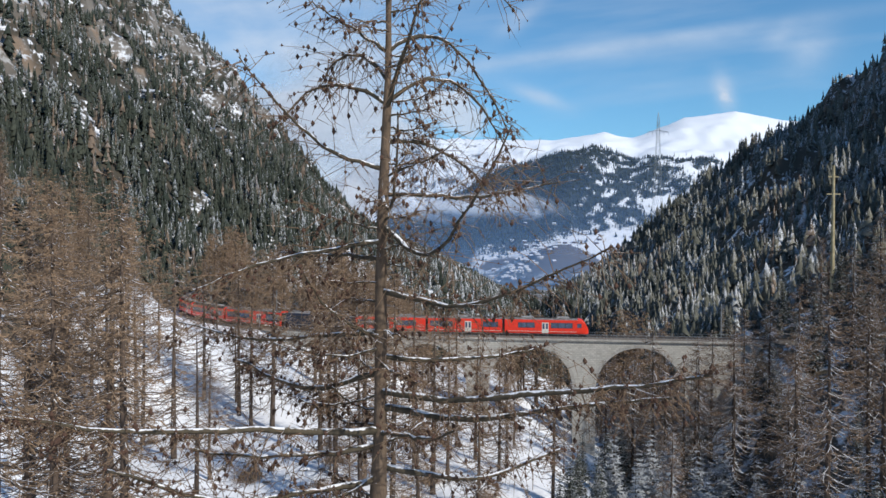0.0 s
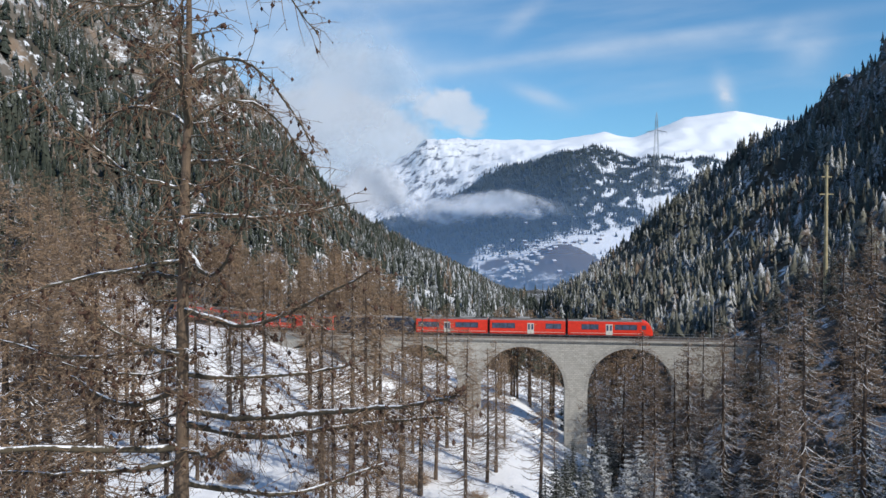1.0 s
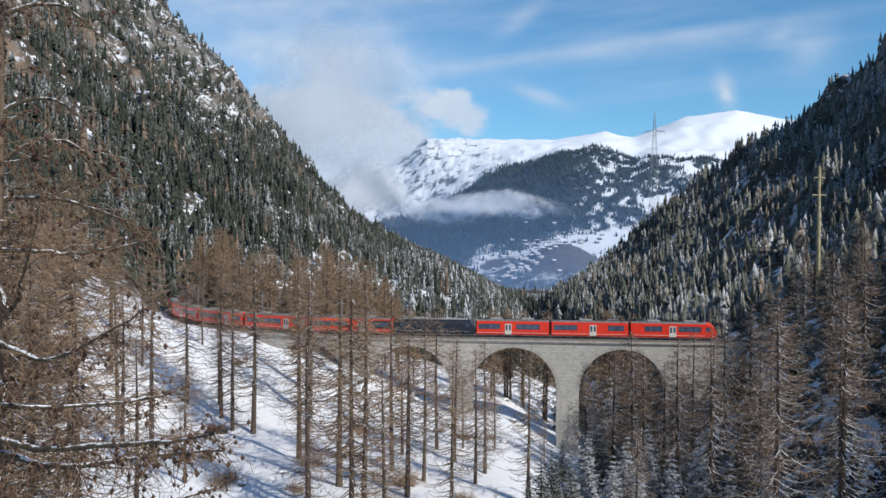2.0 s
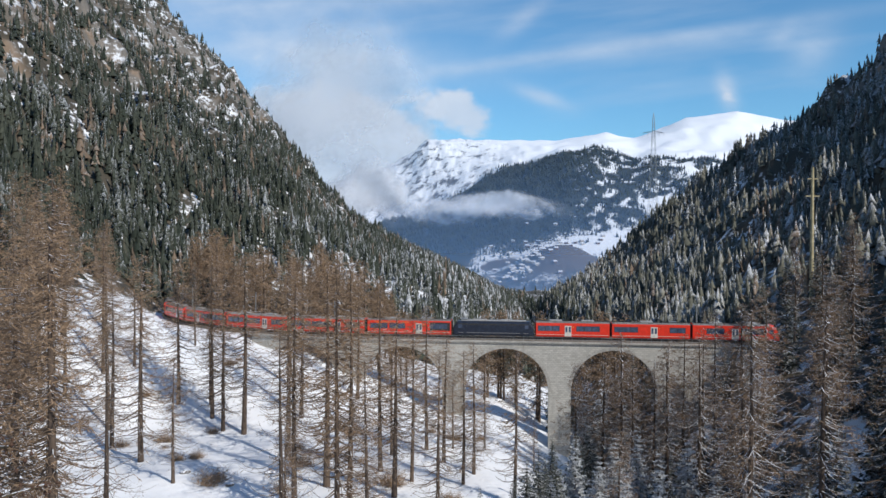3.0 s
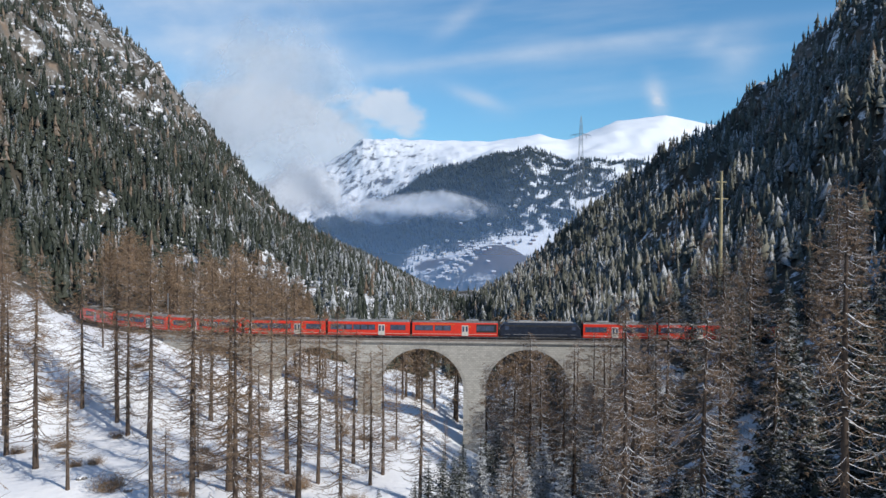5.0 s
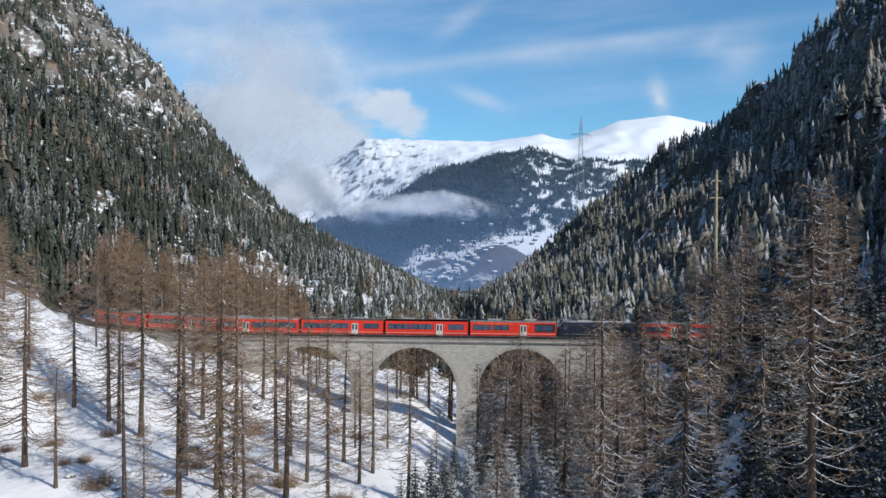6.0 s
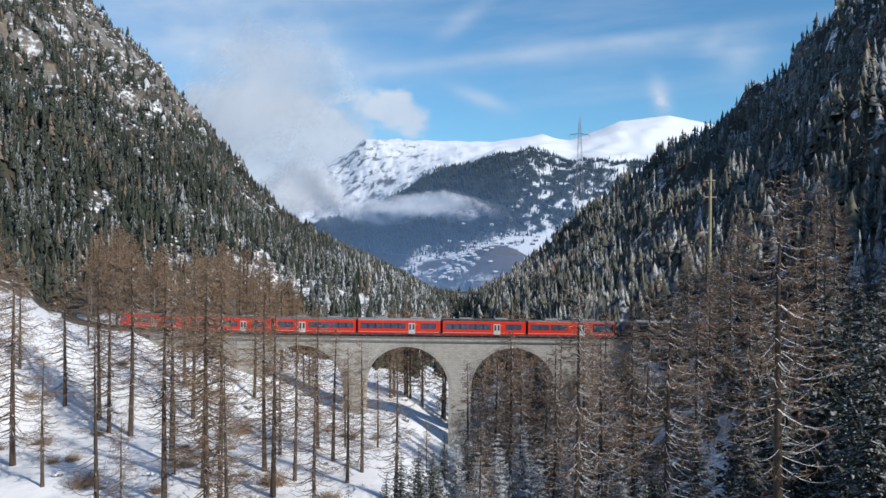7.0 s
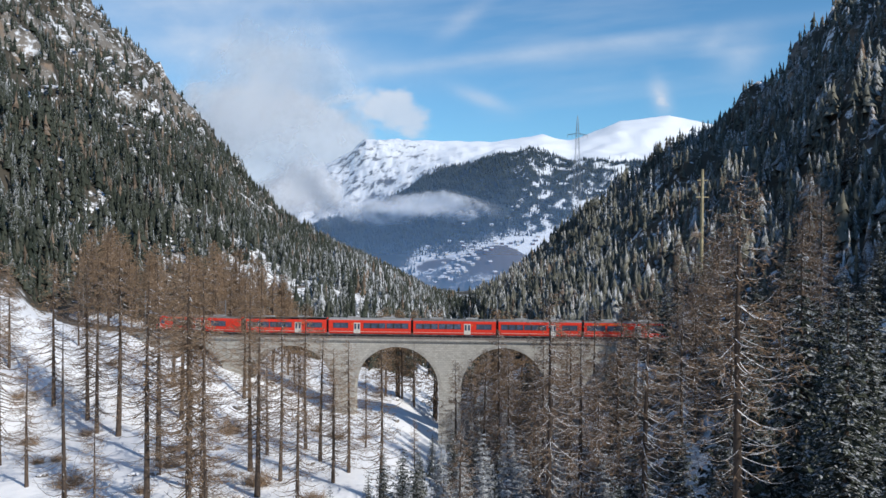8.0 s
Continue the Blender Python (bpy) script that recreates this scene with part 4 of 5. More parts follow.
def spruce_thing(seed, height, needles, label):
    """A spruce in tiers of drooping sprays, dusted with snow."""
    rng = random.Random(seed)
    thing = tagged(new("spruce_tree"), label, "tree", "spruces in the ravine")
    tb, cb = Builder(), Builder()
    tb.tube([(0, 0, -1.2), (0, 0, height * 0.5), (0, 0, height * 0.98)], [0.016 * height, 0.009 * height, 0.01], 7)
    tiers = int(height * 1.75)
    for i in range(tiers):
        f = 0.05 + 0.94 * (i + rng.uniform(-0.2, 0.2)) / tiers
        reach = height * (0.02 + 0.185 * (1 - f) ** 0.85)
        for k in range(7 if f < 0.8 else 5):
            az = 2 * math.pi * k / 7 + rng.uniform(-0.4, 0.4) + i * 0.9
            L = reach * rng.uniform(0.7, 1.15)
            pts = limb_points((0, 0, height * f), az, L, rng.uniform(0.25, 0.5), rng.uniform(0.0, 0.12), rng, 5, 0.03)
            out = Vector((math.cos(az), math.sin(az), 0))
            side = Vector((-out.y, out.x, 0))
            for j in range(5):
                w = L * 0.46 * (1 - j / 6.0)
                p = pts[j]
                nxt = pts[min(j + 1, 4)]
                for sgn in (-1, 1):
                    tip = p + out * (w * 0.9) + side * (sgn * w) + Vector((0, 0, -w * rng.uniform(0.15, 0.6)))
                    cb.tri(p, tip, p.lerp(nxt, 0.75) + Vector((0, 0, 0.02)))
            cb.tri(pts[3] + side * 0.14, pts[3] - side * 0.14, pts[4] + out * (0.16 * L))
            cb.tri(pts[0] + side * (0.1 * L), pts[0] - side * (0.1 * L), pts[3] + Vector((0, 0, 0.03)))
    part("trunk", tb.mesh("trunk", M_BARK), thing, "dark bark")
    part("crown", cb.mesh("crown", needles), thing, "drooping needle sprays dusted with snow")
    return thing


def conifer_stuff(name, places, heights, material, label, seed, tiers=5, sides=6, slim=0.14):
    """Far woodland: many small ragged conifers in one mesh, each with its own tone and frost."""
    rng = np.random.RandomState(seed)
    n = len(places)
    per = tiers * (sides + 1)
    V = np.zeros((n, per, 3), dtype=np.float32)
    turn = rng.uniform(0, 6.28, n)
    base_r = heights * slim * rng.uniform(0.65, 1.35, n)
    lean = rng.uniform(-0.04, 0.04, (n, 2))
    shape = rng.uniform(0.75, 1.25, n)
    for t in range(tiers):
        low = 0.06 + 0.80 * t / tiers
        top = low + 1.75 / tiers * rng.uniform(0.85, 1.15, n) if t < tiers - 1 else 1.0
        r = base_r * (1 - 0.84 * (t / tiers) ** shape) * rng.uniform(0.75, 1.25, n)
        o = t * (sides + 1)
        V[:, o, 0] = r * rng.uniform(-0.15, 0.15, n)
        V[:, o, 1] = r * rng.uniform(-0.15, 0.15, n)
        V[:, o, 2] = heights * top
        for k in range(sides):
            a = turn + 2 * math.pi * k / sides + t * 0.7 + rng.uniform(-0.25, 0.25, n)
            jag = r * (1.15 if k % 2 else 0.55) * rng.uniform(0.6, 1.25, n)
            V[:, o + 1 + k, 0] = np.cos(a) * jag
            V[:, o + 1 + k, 1] = np.sin(a) * jag
            V[:, o + 1 + k, 2] = heights * (low + rng.uniform(-0.05, 0.05, n) + (0.0 if k % 2 else 0.07))
    V[:, :, 0] += V[:, :, 2] * lean[:, :1]
    V[:, :, 1] += V[:, :, 2] * lean[:, 1:]
    V += places[:, None, :]
    tri = []
    for t in range(tiers):
        o = t * (sides + 1)
        for k in range(sides):
            tri.append((o, o + 1 + k, o + 1 + (k + 1) % sides))
    T = np.array(tri)[None] + (np.arange(n) * per)[:, None, None]
    me = mesh_np(name, V.reshape(-1, 3), T.reshape(-1, 3), material)
    x, y = places[:, 0], places[:, 1]
    stand = waves(x, y, 90, seed + 60, 4)
    tone = np.clip(rng.uniform(0, 0.95, n) + 0.22 * stand, 0, 1)
    frost = np.clip(rng.uniform(0, 1, n) * 0.8 + 0.3 * waves(x, y, 60, seed + 70, 4) + 0.1, 0, 1)
    foot = 42 + 0.04 * (y - 170) - x
    frost = frost + 0.48 * smoothstep(125, 90, foot) * smoothstep(-8, 12, foot) * smoothstep(250, 300, y) * smoothstep(1000, 850, y) * smoothstep(-0.35, 0.2, waves(x, y, 45, seed + 80, 4))
    for key, values in (("tone", tone), ("frost", frost)):
        at = me.attributes.new(key, "FLOAT", "POINT")
        at.data.foreach_set("value", np.repeat(values, per).astype(np.float32))
    return tagged(new(name, me), label, "woodland", kind="stuff")


def scatter(rng, x0, x1, y0, y1, count, keep):
    x, y = rng.uniform(x0, x1, count), rng.uniform(y0, y1, count)
    m = rng.uniform(0, 1, count) < keep(x, y)
    x, y = x[m], y[m]
    return np.stack([x, y, ground_height(x, y) - 0.4], -1)


def track_clear(x, y, gap):
    d = np.full(x.shape, 1e9)
    for s, px, py in TRACK_PTS:
        d = np.minimum(d, np.hypot(x - px, y - py))
    return d > gap


def build_woods():
    rng = np.random.RandomState(7)

    def left_keep(x, y):
        axis = 42 + 0.04 * (y - 170)
        z = ground_height(x, y)
        k = smoothstep(70, 110, axis - x) * (y > 225) + (axis - x > 128) * (y > 150) + (y > 240) * (axis - x > 22) + (y > 262) * (axis - x > -20)
        glade = smoothstep(0.30, 0.12, waves(x, y, 120, 41, 4))
        thin = (1 - 0.72 * crag(x, y, z)) * (1 - 0.85 * snow_lane(x, y))
        stony = 1 - 0.62 * smoothstep(120, 95, axis - x) * (y > 262) * (y < 900)
        return stony * np.clip(k, 0, 1) * (0.25 + 0.75 * np.maximum(glade, np.where(y < 310, 1.0, 0.75) * (z < 45))) * thin * track_clear(x, y, 7) * (x > -(y * 0.62 + 20)) * smoothstep(1200, 1080, y)

    p = np.concatenate([scatter(rng, -720, 130, 140, 1200, 112000, left_keep), scatter(rng, -260, 60, 220, 420, 5500, left_keep)])
    h = rng.uniform(4, 11, len(p)) * rng.uniform(0.7, 1.45, len(p))
    low = p[:, 1] < 520
    conifer_stuff("hillside_wood", p[low], 0.92 * h[low], M_WOOD, "dark spruce wood dusted with snow on a steep mountainside", 1, 5, 5, 0.195)
    conifer_stuff("mountain_wood", p[~low], 0.85 * h[~low], M_WOOD, "dark spruce wood high on the rocky mountainside", 4, 3, 5, 0.20)

    def right_keep(x, y):
        axis = 42 + 0.04 * (y - 170)
        glade = smoothstep(0.42, 0.2, waves(x, y, 90, 43, 4))
        return (x - axis > 16) * (0.2 + 0.8 * glade) * (1 - 0.65 * crag(x, y, ground_height(x, y))) * track_clear(x, y, 7) * (x < y * 0.72 + 25) * ((y > 215) | (x > 95))

    p = scatter(rng, 45, 460, 130, 660, 30000, right_keep)
    # unseen taller stand right of the view, added to shade the right foreground
    q = scatter(rng, 62, 260, -130, 125, 2600, lambda x, y: (x > np.maximum(0.64 * y + 30, 62)) * 0.8)
    p = np.concatenate([p, q])
    conifer_stuff("shaded_wood", p, rng.uniform(4, 10, len(p)) * rng.uniform(0.8, 1.45, len(p)) + 9 * (p[:, 1] < 125), M_SHADE_WOOD, "frosted spruce wood on a shaded slope, needles lightened, with an unseen stand added for shade", 2, 5, 5, 0.215)

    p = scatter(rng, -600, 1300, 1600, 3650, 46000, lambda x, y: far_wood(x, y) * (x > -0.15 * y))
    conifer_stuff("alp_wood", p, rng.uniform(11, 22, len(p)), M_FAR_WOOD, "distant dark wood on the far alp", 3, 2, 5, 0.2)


def put_trees(protos, rows, rng, height):
    """Copies of the prototypes at (x, y, height)."""
    for i, (x, y, h) in enumerate(rows):
        k = h / height
        m = Matrix.Translation((x, y, height_at(x, y) - 0.1)) @ Matrix.Rotation(rng.uniform(0, 6.28), 4, "Z") @ Matrix.Diagonal((k * rng.uniform(0.85, 1.15), k * rng.uniform(0.85, 1.15), k, 1))
        ob = protos[i % len(protos)]
        if "used" not in PLACED.setdefault(ob.name, {}):
            PLACED[ob.name]["used"] = True
            ob.matrix_basis = m
        else:
            copy_thing(ob, m).scale = m.to_scale()


PLACED = {}


def build_larches():
    rng = random.Random(5)
    protos = [larch_thing(11 + i, 20.0, b, l, tm, 8.5, None, 0.021) for i, (b, l, tm) in enumerate(((0.12, 0.0, 0.66), (0.22, 0.012, 0.6), (0.3, -0.01, 0.52), (0.1, 0.0, 0.7), (0.16, 0.0, 0.6)))]
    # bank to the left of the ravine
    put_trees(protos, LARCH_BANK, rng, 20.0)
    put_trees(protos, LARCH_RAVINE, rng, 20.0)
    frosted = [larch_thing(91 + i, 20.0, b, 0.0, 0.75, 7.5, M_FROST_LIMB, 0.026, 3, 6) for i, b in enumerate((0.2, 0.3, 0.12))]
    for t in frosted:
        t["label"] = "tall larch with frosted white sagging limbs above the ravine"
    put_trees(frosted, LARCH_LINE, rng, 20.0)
    # dense brown thicket on the near bank
    thicket = [larch_thing(131 + i, 20.0, 0.06, 0.0, 0.75, 9.0, None, 0.024, 4) for i in range(2)]
    put_trees(thicket, THICKET, rng, 20.0)
    sagging = [larch_thing(151 + i, 20.0, 0.02, 0.0, 0.4, 4.5, M_LIMB, 0.014, 3, 6) for i in range(2)]
    for t in sagging:
        t["label"] = "thin young larch with long sagging bare limbs in snow"
    put_trees(sagging, SAGGING, rng, 20.0)
    g = np.random.RandomState(19)
    rows = []
    while len(rows) < 15:
        x, y = g.uniform(-125, -62), g.uniform(118, 215)
        lane = (x - 10) / y
        if x > -0.6 * y - 4 and lane < -0.44 and track_clear(np.array([x]), np.array([y]), 6)[0]:
            rows.append((x, y, g.uniform(19, 27)))
    put_trees(protos, rows, rng, 20.0)
    # loose larch wood inside the bend of the line and on the bank behind it
    light = [larch_thing(71 + i, 20.0, 0.14, 0.0, 0.62, 6.0, None, 0.062, 3, 3) for i in range(4)]
    g = np.random.RandomState(9)
    rows = []
    while len(rows) < 90:
        x, y = g.uniform(-100, 6), g.uniform(182, 262)
        lane = (x - 10) / y
        if track_clear(np.array([x]), np.array([y]), 5.5)[0] and -0.345 < lane < -0.065:
            rows.append((x, y, g.uniform(16, 25) * (1.0 if lane < -0.1 else 0.8)))
    while len(rows) < 106:
        x, y = g.uniform(14, 52), g.uniform(186, 206)
        rows.append((x, y, g.uniform(2.2, 4.6) - height_at(x, y)))
    put_trees(light, rows, rng, 20.0)


def build_spruces():
    rng = random.Random(6)
    protos = [spruce_thing(31 + i, 14.0, M_SPRUCE, "dark green spruce dusted with snow on the slope") for i in range(4)]
    white = [spruce_thing(41 + i, 14.0, M_FROST_SPRUCE, "spruce thickly frosted with snow standing before the viaduct") for i in range(3)]
    put_trees(white, FROSTED_ROWS, rng, 14.0)
    g = np.random.RandomState(12)
    rows = list(SPRUCE_ROWS)
    while len(rows) < 215:
        y = g.uniform(62, 215)
        x = g.uniform(28, 40 + y * 0.62)
        q = x - (42 + 0.04 * (y - 170))
        if abs(x - 9.6 - 0.449 * y) < 3.2 and y < 112:
            continue
        if q > -12 and track_clear(np.array([x]), np.array([y]), 7)[0]:
            h = g.uniform(7, 18)
            # low ones in front of the arches
            if y < 168 and x < 66:
                h = min(h, 9 + 0.05 * (x - 20))
            rows.append((x, y, h))
    put_trees(protos, rows, rng, 14.0)


def build_near_larch():
    """The young larch beside the camera's line, limb by limb, with twigs and small cones."""
    rng = random.Random(77)
    thing = tagged(new("young_larch"), "young bare larch with small cones and snow on its mossy limbs", "tree")
    x0, y0, z0 = 0.35, 7.92, 14.2
    thing.location = (x0, y0, z0)
    tb = Builder()
    spine = []
    for i in range(49):
        z = -1.6 + i * 0.25
        spine.append(Vector((-0.10 + 0.016 * z + 0.012 * math.sin(1.9 * z), 0.01 * math.cos(2.3 * z), z)))
    tb.tube(spine, [max(0.006, 0.128 - 0.0105 * i * 0.25) * rng.uniform(0.86, 1.14) for i in range(49)], 12)
    trunk = tb.mesh("trunk", M_NEAR_BARK)
    trunk.polygons.foreach_set("use_smooth", [True] * len(trunk.polygons))
    part("trunk", trunk, thing, "grey-brown flaking bark")

    def limb(z, tip, sag, thick, dense):
        lb, wb = Builder(), Builder()
        base = Vector((-0.10 + 0.016 * z, 0, z))
        n = 12
        L = tip.length
        ph = rng.uniform(0, 6)
        pts = []
        for i in range(n + 1):
            t = i / n
            p = base + tip * t + Vector((0, 0, -sag * L * math.sin(math.pi * t)))
            p += Vector((math.sin(5 * t + ph), math.cos(4 * t + ph), math.sin(7 * t + ph))) * (0.035 * L * t * (1.2 - t)) + Vector((rng.uniform(-1, 1), rng.uniform(-1, 1), rng.uniform(-1, 1))) * 0.012
            pts.append(p)
        lb.tube(pts, [thick * (1 - (0.7 if z < 5 else 0.88) * i / n) * rng.uniform(0.85, 1.2) + 0.003 for i in range(n + 1)], 6)
        ob = lb.mesh("limb", M_NEAR_LIMB)
        ob.polygons.foreach_set("use_smooth", [True] * len(ob.polygons))
        ob = part("limb", ob, thing)
        along = tip.normalized()
        for _ in range(int(dense * L)):
            t = rng.uniform(0.1, 1.0) ** 0.8
            k = min(int(t * n), n - 1)
            p = pts[k].lerp(pts[k + 1], t * n - k)
            d = along * rng.uniform(0.0, 0.9) + Vector((rng.uniform(-1, 1), rng.uniform(-1, 1), rng.uniform(-1.3, 0.55)))
            tl = rng.uniform(0.15, 0.8 if z > 5.6 else 0.6) * min(1.0, 0.45 + 0.3 * L) * (1.15 - 0.45 * t)
            mid = p + d.normalized() * tl * 0.55
            end = mid + (d.normalized() + Vector((rng.uniform(-0.5, 0.5), rng.uniform(-0.5, 0.5), rng.uniform(-0.7, 0.1)))).normalized() * tl * 0.5
            wb.use(0)
            wb.tube([p, mid, end], [0.0046, 0.0034, 0.002], 3)
            for a, b in ((p, mid), (mid, end)):
                if rng.random() < 0.7:
                    e = a.lerp(b, rng.uniform(0.2, 0.9))
                    wb.spike(e, e + Vector((rng.uniform(-1, 1), rng.uniform(-1, 1), rng.uniform(-1, 0.5))).normalized() * tl * rng.uniform(0.25, 0.7), 0.004)
            wb.use(1)
            for _ in range(rng.randint(1, 4)):
                e = mid.lerp(end, rng.random()) if rng.random() < 0.6 else p.lerp(mid, rng.random())
                wb.bud(e + Vector((0, 0, 0.006)), rng.uniform(0.005, 0.010) if rng.random() < 0.68 else rng.uniform(0.015, 0.027))
        if wb.n:
            part("spray", wb.mesh("spray", (M_NEAR_TWIG, M_CONE)), ob, "fine twigs with buds and cones")

    for z, dx, dy, dz, sag in NEAR_LIMBS_UP + NEAR_LIMBS_LOW:
        thick = (0.013 + 0.005 * math.hypot(dx, dy)) * (1.2 if z < 5 else 1.05)
        limb(z, Vector((dx, dy, dz)), sag, thick, 48 if z < 5.6 else 30)
    for i in range(64):
        z = 1.0 + 10.2 * (i + rng.random()) / 64
        az, L = rng.uniform(0, 6.28), rng.uniform(0.35, 1.25) * (1.25 - z / 12)
        limb(z, Vector((math.cos(az) * L, math.sin(az) * L, rng.uniform(-0.15, 0.35) * L)), rng.uniform(0.0, 0.15), 0.006 + 0.005 * L, 52 if z < 6 else 28)


# (height of the fork, reach in x, y and z, sag)
NEAR_LIMBS_UP = [(7.66, -0.72, 0.2, 0.52, 0), (7.66, 1.13, 0.3, -0.68, -0.35), (7.17, 0.48, -1.6, 0.75, 0.0), (7.2, 1.15, 0.2, -0.44, -0.35), (7.2, -1.14, 0.3, -0.22, -0.25), (6.61, -1.25, -0.4, 0.91, 0.12), (6.38, 0.21, -1.2, 0.56, 0.3), (6.38, 1.55, -0.2, 0.09, 0.04), (6.09, 1.05, -1.3, 0.72, 0.3), (5.94, -1.58, -0.5, -0.43, -0.05), (5.79, -1.08, 0.8, 0.04, 0), (5.5, 1.84, -1.2, 0.42, 0.11), (5.07, -0.54, -1.0, 0.66, 0.1), (5.14, -2.04, 0.6, -0.01, 0.05)]
NEAR_LIMBS_LOW = [(4.6, 2.5, -1.5, 0.42, 0.05), (4.45, 2.4, -0.9, 0.28, 0.05), (4.22, 0.69, -1.0, 0.24, 0.05), (4.24, -2.36, -1.9, 0.52, 0.03), (4.09, -1.5, -0.6, 0.11, 0.06), (3.78, -1.96, -1.2, 0.4, 0.08), (4.91, 1.5, 0.5, 0.03, 0.06), (6.86, 0.99, 1.2, -0.33, -0.1), (7.43, -0.8, 1.2, 0.12, -0.2), (8.46, -0.95, -0.3, -0.2, 0.1), (8.61, 1.15, 0.2, -0.51, -0.25), (4.76, -1.64, 1.2, -0.08, 0.1), (3.89, 1.79, 1.0, -0.11, 0.08)]

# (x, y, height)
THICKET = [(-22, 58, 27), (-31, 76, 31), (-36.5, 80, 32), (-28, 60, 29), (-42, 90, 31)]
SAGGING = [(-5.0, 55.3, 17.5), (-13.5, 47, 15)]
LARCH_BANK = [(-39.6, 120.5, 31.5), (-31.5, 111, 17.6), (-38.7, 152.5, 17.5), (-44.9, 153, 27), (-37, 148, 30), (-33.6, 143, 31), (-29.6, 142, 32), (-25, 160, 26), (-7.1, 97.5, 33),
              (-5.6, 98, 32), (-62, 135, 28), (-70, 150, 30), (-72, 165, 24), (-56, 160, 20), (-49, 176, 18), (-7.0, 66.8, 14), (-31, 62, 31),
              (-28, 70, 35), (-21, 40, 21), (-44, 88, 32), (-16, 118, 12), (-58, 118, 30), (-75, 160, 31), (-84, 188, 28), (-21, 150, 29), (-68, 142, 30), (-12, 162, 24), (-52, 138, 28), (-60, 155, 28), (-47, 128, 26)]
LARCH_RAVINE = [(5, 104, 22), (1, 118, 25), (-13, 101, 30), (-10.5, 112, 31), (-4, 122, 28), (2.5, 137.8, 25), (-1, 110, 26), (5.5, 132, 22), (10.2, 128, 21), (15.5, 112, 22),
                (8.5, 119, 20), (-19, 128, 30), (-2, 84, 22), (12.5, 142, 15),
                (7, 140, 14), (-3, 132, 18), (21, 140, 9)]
LARCH_LINE = [(33.5, 143, 26), (38.5, 149, 27), (42.5, 144, 27), (46, 148, 27), (50, 152, 25), (54, 146, 26), (32, 152, 23), (28.4, 59.5, 22), (36.6, 84.4, 29), (40.7, 74.6, 28), (34.8, 41, 22), (57, 94, 27), (34.8, 135, 31), (28, 140, 22.6), (42.5, 135, 30), (48, 110, 28), (24, 84, 18), (45, 126, 30), (62, 118, 24), (70, 140, 25), (36, 132, 28), (66, 100, 24), (76, 165, 22), (50, 140, 27), (60, 150, 22), (82, 120, 27), (92, 142, 27), (57, 131, 28), (69, 127, 28), (81, 152, 26), (43, 101, 26), (56, 107, 27), (74, 110, 27)]
FROSTED_ROWS = [(23.8, 112, 14.7), (30.4, 118, 16.5), (26.3, 108, 14.8), (21.0, 106, 10.5), (35.4, 126, 18.0), (35.3, 112, 17.6), (23.1, 96, 12.4), (28.3, 100, 14.6), (41.5, 120, 18.3), (41.2, 106, 17.8),
                (18.9, 98, 9.4), (17.3, 104, 6.5), (30.1, 92, 14.9), (43.4, 100, 17.8), (30.5, 146, 19), (34, 149, 22), (37.5, 146, 20), (43, 146, 20), (46, 151, 21)]
SPRUCE_ROWS = [(16, 100, 11.5), (18.5, 110, 11.4), (20.2, 104, 12.9), (14.2, 96, 9.2), (18.2, 94, 11.2), (10, 92, 8.5), (50.1, 92, 18.4), (59.6, 96, 27.5), (55.2, 84, 26.2), (58.8, 100, 13.6), (45.9, 96, 17.7), (45.1, 88, 15.5), (53.1, 70, 30.2), (74.2, 110, 18.2), (27.1, 133, 12), (30, 137.4, 13), (24, 139, 8), (34, 129, 12), (21.5, 128, 7), (52, 62, 22), (58, 68, 24), (63, 75, 22), (47, 52, 20), (66, 88, 22), (70, 80, 24), (75, 95, 24), (50, 78, 17), (61, 60, 24), (-62, 216, 14), (-58, 219, 15), (-55, 222, 13), (-60, 226, 15), (-52, 227, 15), (-63, 233, 16),
               (-56, 236, 16), (-48, 232, 15), (-60, 243, 16), (-52, 245, 17), (-44, 240, 15), (-64, 250, 17), (-56, 255, 17), (-46, 252, 17)]

build_woods()
build_near_larch()
build_larches()
build_spruces()


# ---------------------------------------------------------------- poles, pylon, village, mist
def build_pole():
    x, y = 94.4, 199.4
    base = height_at(x, y)
    top = 39.0 - base
    thing = tagged(new("power_pole"), "tall pale concrete power pole with two short crossarms", "power pole")
    thing.location = (x, y, base - 0.2)
    bm = bmesh.new()
    add_bar(bm, (0, 0, 0), (0, 0, top), 0.55, 12, 0.32)
    part("shaft", bm, thing, "weathered ochre-grey shaft", material=M_POLE)
    for z, half in ((top - 2.8, 1.3), (top - 7.0, 1.7)):
        arm = part("crossarm", box(0, 0, z, half * 2, 0.3, 0.28, 0.03), thing, material=M_POLE)
        for sx in (-1, 1):
            bm = bmesh.new()
            for k in range(4):
                add_bar(bm, (sx * (half - 0.15), 0, z - 0.2 - 0.16 * k), (sx * (half - 0.15), 0, z - 0.28 - 0.16 * k), 0.11, 8)
            part("insulator", bm, arm, "hanging insulator", material=M_GALV)


